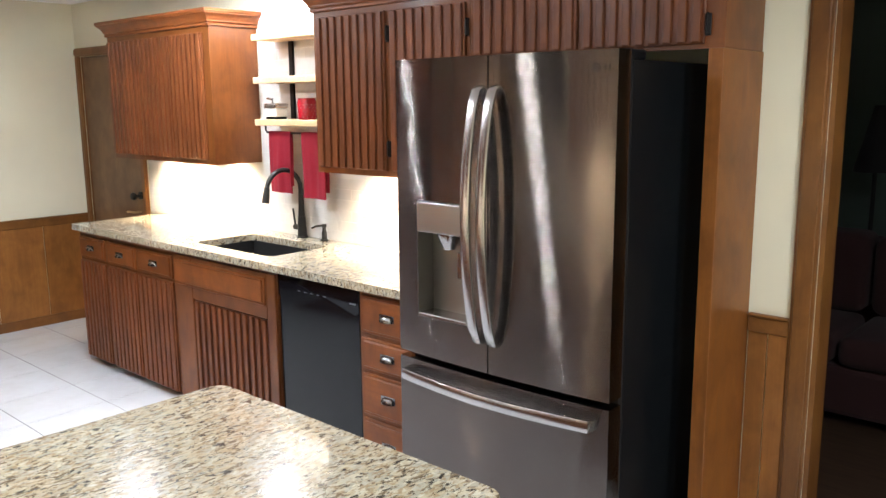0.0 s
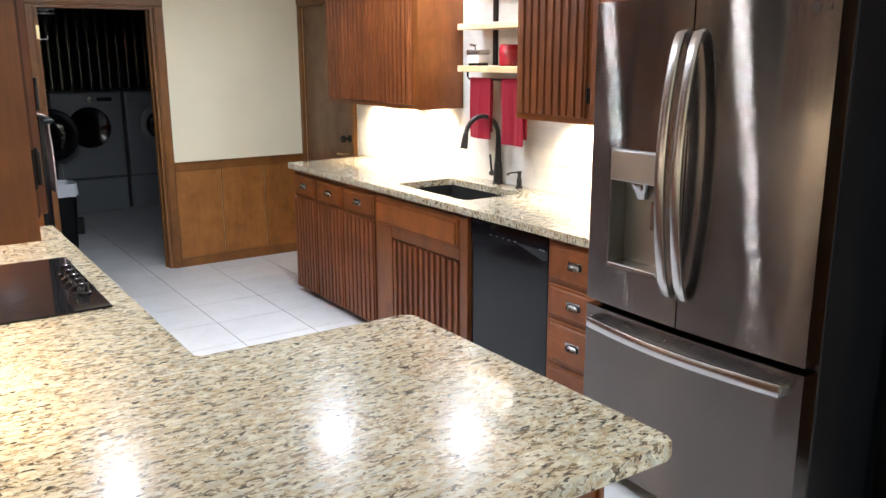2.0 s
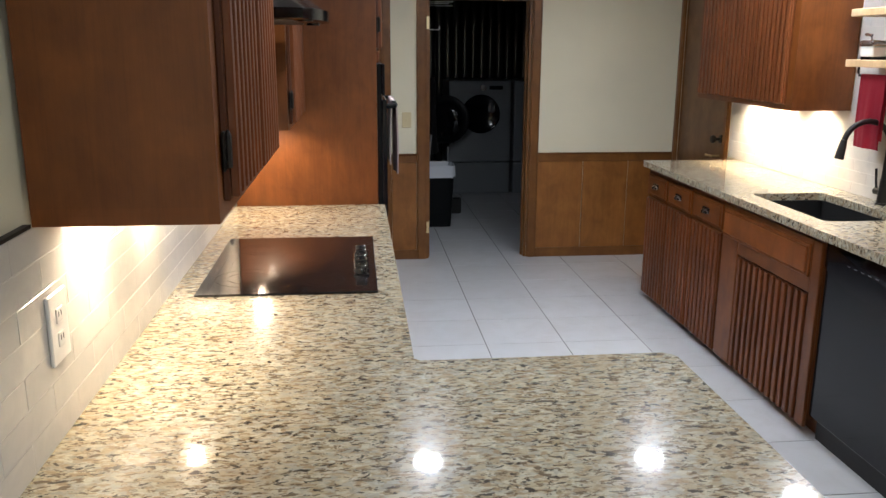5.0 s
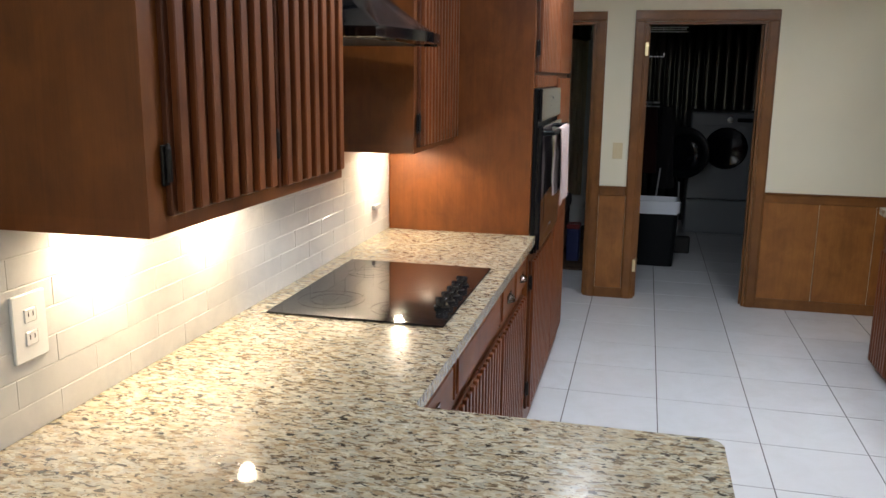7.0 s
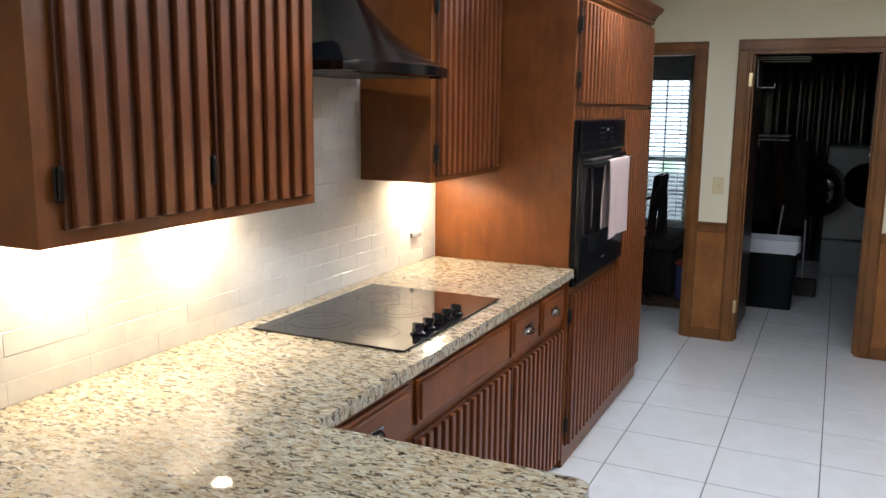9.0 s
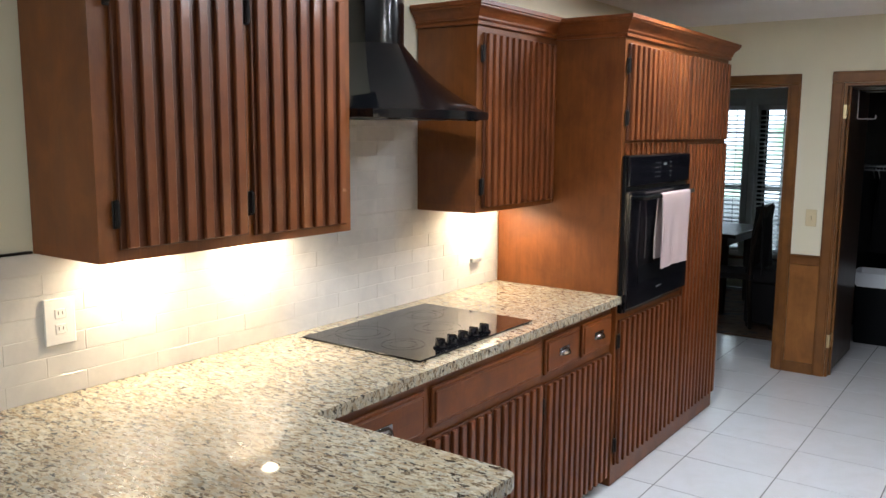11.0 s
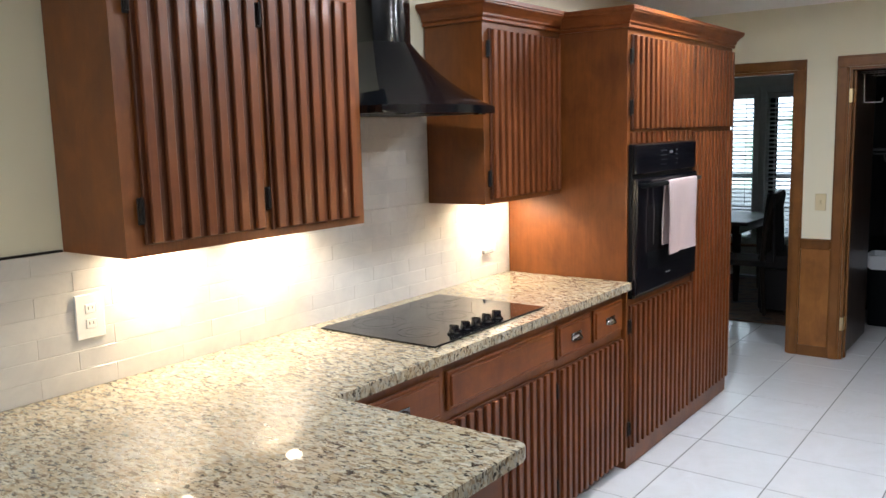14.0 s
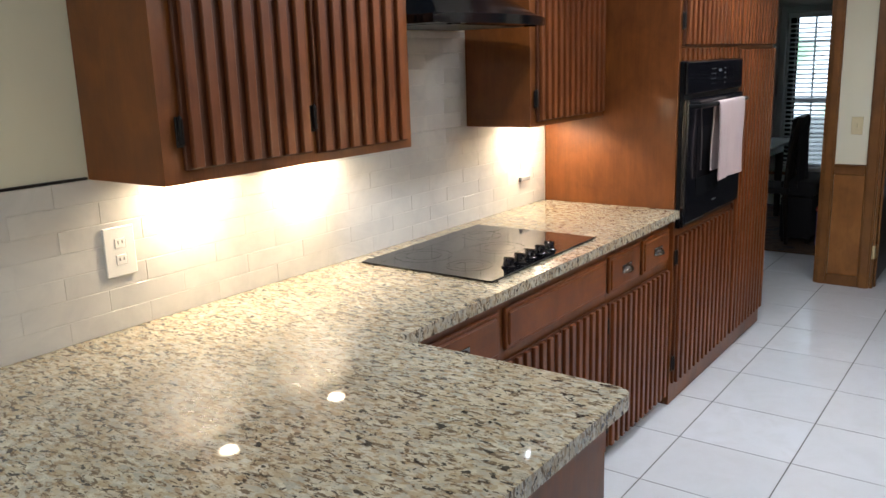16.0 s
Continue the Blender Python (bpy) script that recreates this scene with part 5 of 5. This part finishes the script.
def chair(x, y, turn):
    c = thing("dining_chair", (0, 0, 0), "dark wooden dining chair with a tall curved back", "chair", "chairs at the dining table")
    part("seat", boxm(-0.22, 0.22, -0.22, 0.22, 0.42, 0.47, 0.015, 2), COATM, c)
    for a in (-0.19, 0.19):
        part("leg", cyl(bmesh.new(), (a, 0.19, 0), (a, 0.19, 0.42), 0.016, 0.022, 8), DINE, c)
        part("leg", cyl(bmesh.new(), (a, -0.22, 0), (a, -0.19, 0.42), 0.016, 0.022, 8), DINE, c)
        part("back_post", tube(bmesh.new(), [(a, -0.19, 0.42), (a, -0.21, 0.75), (a * 0.95, -0.27, 1.02)], 0.02, 8), DINE, c)
    bm = bmesh.new()
    rows = []
    for k in range(9):
        u = -1 + k / 4
        rows.append([bm.verts.new((u * 0.19, y2 + (1 - u * u) * -0.02, z + (1 - u * u) * 0.02)) for y2, z in ((-0.245, 0.93), (-0.27, 1.04), (-0.295, 1.04), (-0.27, 0.93))])
    for r0, r1 in zip(rows, rows[1:]):
        for k in range(4):
            bm.faces.new((r0[k], r0[(k + 1) % 4], r1[(k + 1) % 4], r1[k]))
    bm.faces.new(rows[0])
    bm.faces.new(rows[-1][::-1])
    part("top_rail", bm, DINE, c, "", True)
    for a in (-0.09, 0, 0.09):
        part("spindle", tube(bmesh.new(), [(a, -0.20, 0.47), (a, -0.225, 0.75), (a, -0.27, 0.95)], 0.012, 6), DINE, c)
    c.matrix_basis = pose(x, y, 0.012, 0, 0, turn)
    return c


c0 = chair(0.06, 5.72, 96)
copy_thing(c0, pose(-1.0, 5.70, 0.012, 0, 0, 4))
copy_thing(c0, pose(-0.9, 7.12, 0.012, 0, 0, 182))
hung_dir[0] = 1
hung_towel("jacket", (0.325, 1.03, 0.03), 5.55, 5.91, 0.55, 0.30, COATM, "dark jacket hung over the chair back", seed=11, wave=0.02, thick=0.012)
ot = thing("ottoman", (0.34, 5.9, 0.012), "dark upholstered ottoman beside the dining chair", "ottoman")
part("base", boxm(0.22, 0.47, 5.62, 6.28, 0.05, 0.40, 0.02, 2), COATM, ot, "", True)
part("cushion", boxm(0.21, 0.485, 5.60, 6.30, 0.401, 0.53, 0.035, 3), COATM, ot, "", True)
for x in (0.25, 0.44):
    for y in (5.66, 6.24):
        part("foot", cyl(bmesh.new(), (x, y, 0.012), (x, y, 0.055), 0.018, 0.024, 10), DINE, ot)
bxo = thing("storage_bin", (0.56, 5.66, 0.0125), "small blue and red box on the floor", "box")
part("body", boxm(0.51, 0.62, 5.58, 5.74, 0.0125, 0.30, 0.01), mat("blue_card", (0.02, 0.03, 0.12), 0.5), bxo)
part("lid", boxm(0.505, 0.625, 5.575, 5.745, 0.30, 0.34, 0.01), mat("red_card", (0.2, 0.02, 0.02), 0.5), bxo)

# ---- living room ----
sf = thing("sofa", (5.0, -0.6, 0), "dark red upholstered sofa in an unlit room", "sofa")
part("base", boxm(4.45, 5.3, -1.9, 0.6, 0.06, 0.32, 0.03, 2), SOFAM, sf)
for x in (4.5, 5.25):
    for y in (-1.8, 0.5):
        part("leg", cyl(bmesh.new(), (x, y, 0), (x, y, 0.07), 0.02, 0.03, 10), DINE, sf)
for a, b in ((-1.68, -0.68), (-0.66, 0.36)):
    part("seat_cushion", boxm(4.42, 5.05, a, b, 0.321, 0.48, 0.05, 3), SOFAM, sf, "", True)
    part("back_cushion", boxm(4.95, 5.25, a, b, 0.48, 0.93, 0.07, 3), SOFAM, sf, "", True)
for a, b in ((-1.92, -1.69), (0.37, 0.60)):
    part("arm", boxm(4.42, 5.3, a, b, 0.06, 0.62, 0.06, 3), SOFAM, sf, "", True)
part("back", boxm(5.22, 5.36, -1.9, 0.6, 0.06, 0.88, 0.05, 2), SOFAM, sf, "", True)
fl2 = thing("floor_lamp", (5.9, -0.42, 0), "dark unlit floor lamp with a tapered shade", "floor lamp")
part("pole", cyl(bmesh.new(), (5.9, -0.42, 0.02), (5.9, -0.42, 1.25), 0.014, n=10), BLACKM, fl2)
part("base", cyl(bmesh.new(), (5.9, -0.42, 0), (5.9, -0.42, 0.025), 0.15, n=24), BLACKM, fl2)
part("shade", cyl(bmesh.new(), (5.9, -0.42, 1.20), (5.9, -0.42, 1.62), 0.13, 0.03, 20), COATM, fl2)


# ---- floor tiles and wall tiles ----
TX, TY, PX, PY = 1.263, 2.540, 0.448, 0.428
bm = boxm(-0.06, WALL + 0.06, BACK, FAR + 0.06, -0.08, -0.0015)
box(bm, 0.94, 3.3, FAR + 0.06, 8.2, -0.08, -0.0015)
box(bm, -3.0, 0.94, FAR + 0.06, 7.5, -0.08, -0.0015)
floor = structure("floor", bm, GROUT, "white square ceramic floor tiles with grey grout", "floor")
shared_tiles = {}


def floor_tile(x0, x1, y0, y1):
    key = (round(x1 - x0, 3), round(y1 - y0, 3))
    if key not in shared_tiles:
        b2 = boxm(-key[0] / 2, key[0] / 2, -key[1] / 2, key[1] / 2, -0.006, 0.0)
        me = bpy.data.meshes.new("tile")
        b2.to_mesh(me)
        b2.free()
        me.materials.append(FLOORT)
        shared_tiles[key] = me
    t = new("tile", shared_tiles[key])
    t.parent = floor
    t.location = ((x0 + x1) / 2, (y0 + y1) / 2, 0.0)


G = 0.0026
regions = ((0.0, WALL, -2.6, FAR + 0.06), (0.96, 3.3, FAR + 0.06, 8.2), (-0.6, 0.84, FAR + 0.06, 5.30))
for xa, xb, ya, yb in regions:
    i0, i1 = math.floor((xa - TX) / PX), math.ceil((xb - TX) / PX)
    j0, j1 = math.floor((ya - TY) / PY), math.ceil((yb - TY) / PY)
    for i in range(i0, i1):
        for j in range(j0, j1):
            x0, x1 = max(xa, TX + i * PX + G), min(xb, TX + (i + 1) * PX - G)
            y0, y1 = max(ya, TY + j * PY + G), min(yb, TY + (j + 1) * PY - G)
            if x1 - x0 > 0.02 and y1 - y0 > 0.02:
                floor_tile(x0, x1, y0, y1)


def splash(name, s, areas, label):
    """Running-bond wall tiles on a grout bed; areas are (u0, u1, z0, z1)."""
    bed = bmesh.new()
    for u0, u1, z0, z1 in areas:
        s.box(bed, 0.0005, 0.0116, u0, u1, z0 + 0.0005, z1)
    wall = structure(name, bed, GROUTW, label, "backsplash")
    rnd = random.Random(7)
    L, Hh, g = 0.232, 0.0579, 0.0010
    meshes = {}
    for u0, u1, z0, z1 in areas:
        j = 0
        while z0 + j * Hh < z1 - 0.008:
            a = u0 - ((int(round((z0 - TOP) / Hh)) + j) % 2) * L / 2 - (u0 % L)
            while a < u1:
                p0, p1 = max(a, u0) + g, min(a + L, u1) - g
                q0, q1 = z0 + j * Hh + g, min(z0 + (j + 1) * Hh, z1) - g
                a += L
                if p1 - p0 < 0.012 or q1 - q0 < 0.006:
                    continue
                key = (round(p1 - p0, 3), round(q1 - q0, 3))
                if key not in meshes:
                    b2 = boxm(-0.004, 0.004, -key[0] / 2, key[0] / 2, -key[1] / 2, key[1] / 2)
                    bmesh.ops.bevel(b2, geom=b2.edges[:], offset=0.0007, segments=1, affect='EDGES')
                    me = bpy.data.meshes.new("tile")
                    b2.to_mesh(me)
                    b2.free()
                    me.materials.append(SPLASH)
                    meshes[key] = me
                t = new("tile", meshes[key])
                t.parent = wall
                t.location = s.p(0.0085 + rnd.uniform(-0.0004, 0.0004), (p0 + p1) / 2, (q0 + q1) / 2)
                t.rotation_euler = (0, rnd.uniform(-0.004, 0.004), rnd.uniform(-0.003, 0.003))
            j += 1
    return wall


splash("backsplash_west", LEFT, [(-0.97, 1.967, TOP, TOP + 7 * 0.0579), (0.544, 1.311, TOP + 7 * 0.0579 + 0.0005, 1.697)], "glossy mottled grey-white subway tile backsplash")
splash("backsplash_east", RIGHT, [(0.30, 3.50, TOP, TOP + 7 * 0.0579), (1.271, 2.164, TOP + 7 * 0.0579 + 0.0005, 2.20)], "glossy grey-white subway tile backsplash by the sink")
structure("backsplash_trim", boxm(0.0005, 0.013, -0.97, -0.367, TOP + 7 * 0.0579 + 0.0005, TOP + 7 * 0.0579 + 0.007), IRON, "thin dark metal edge above the tiles", "trim")
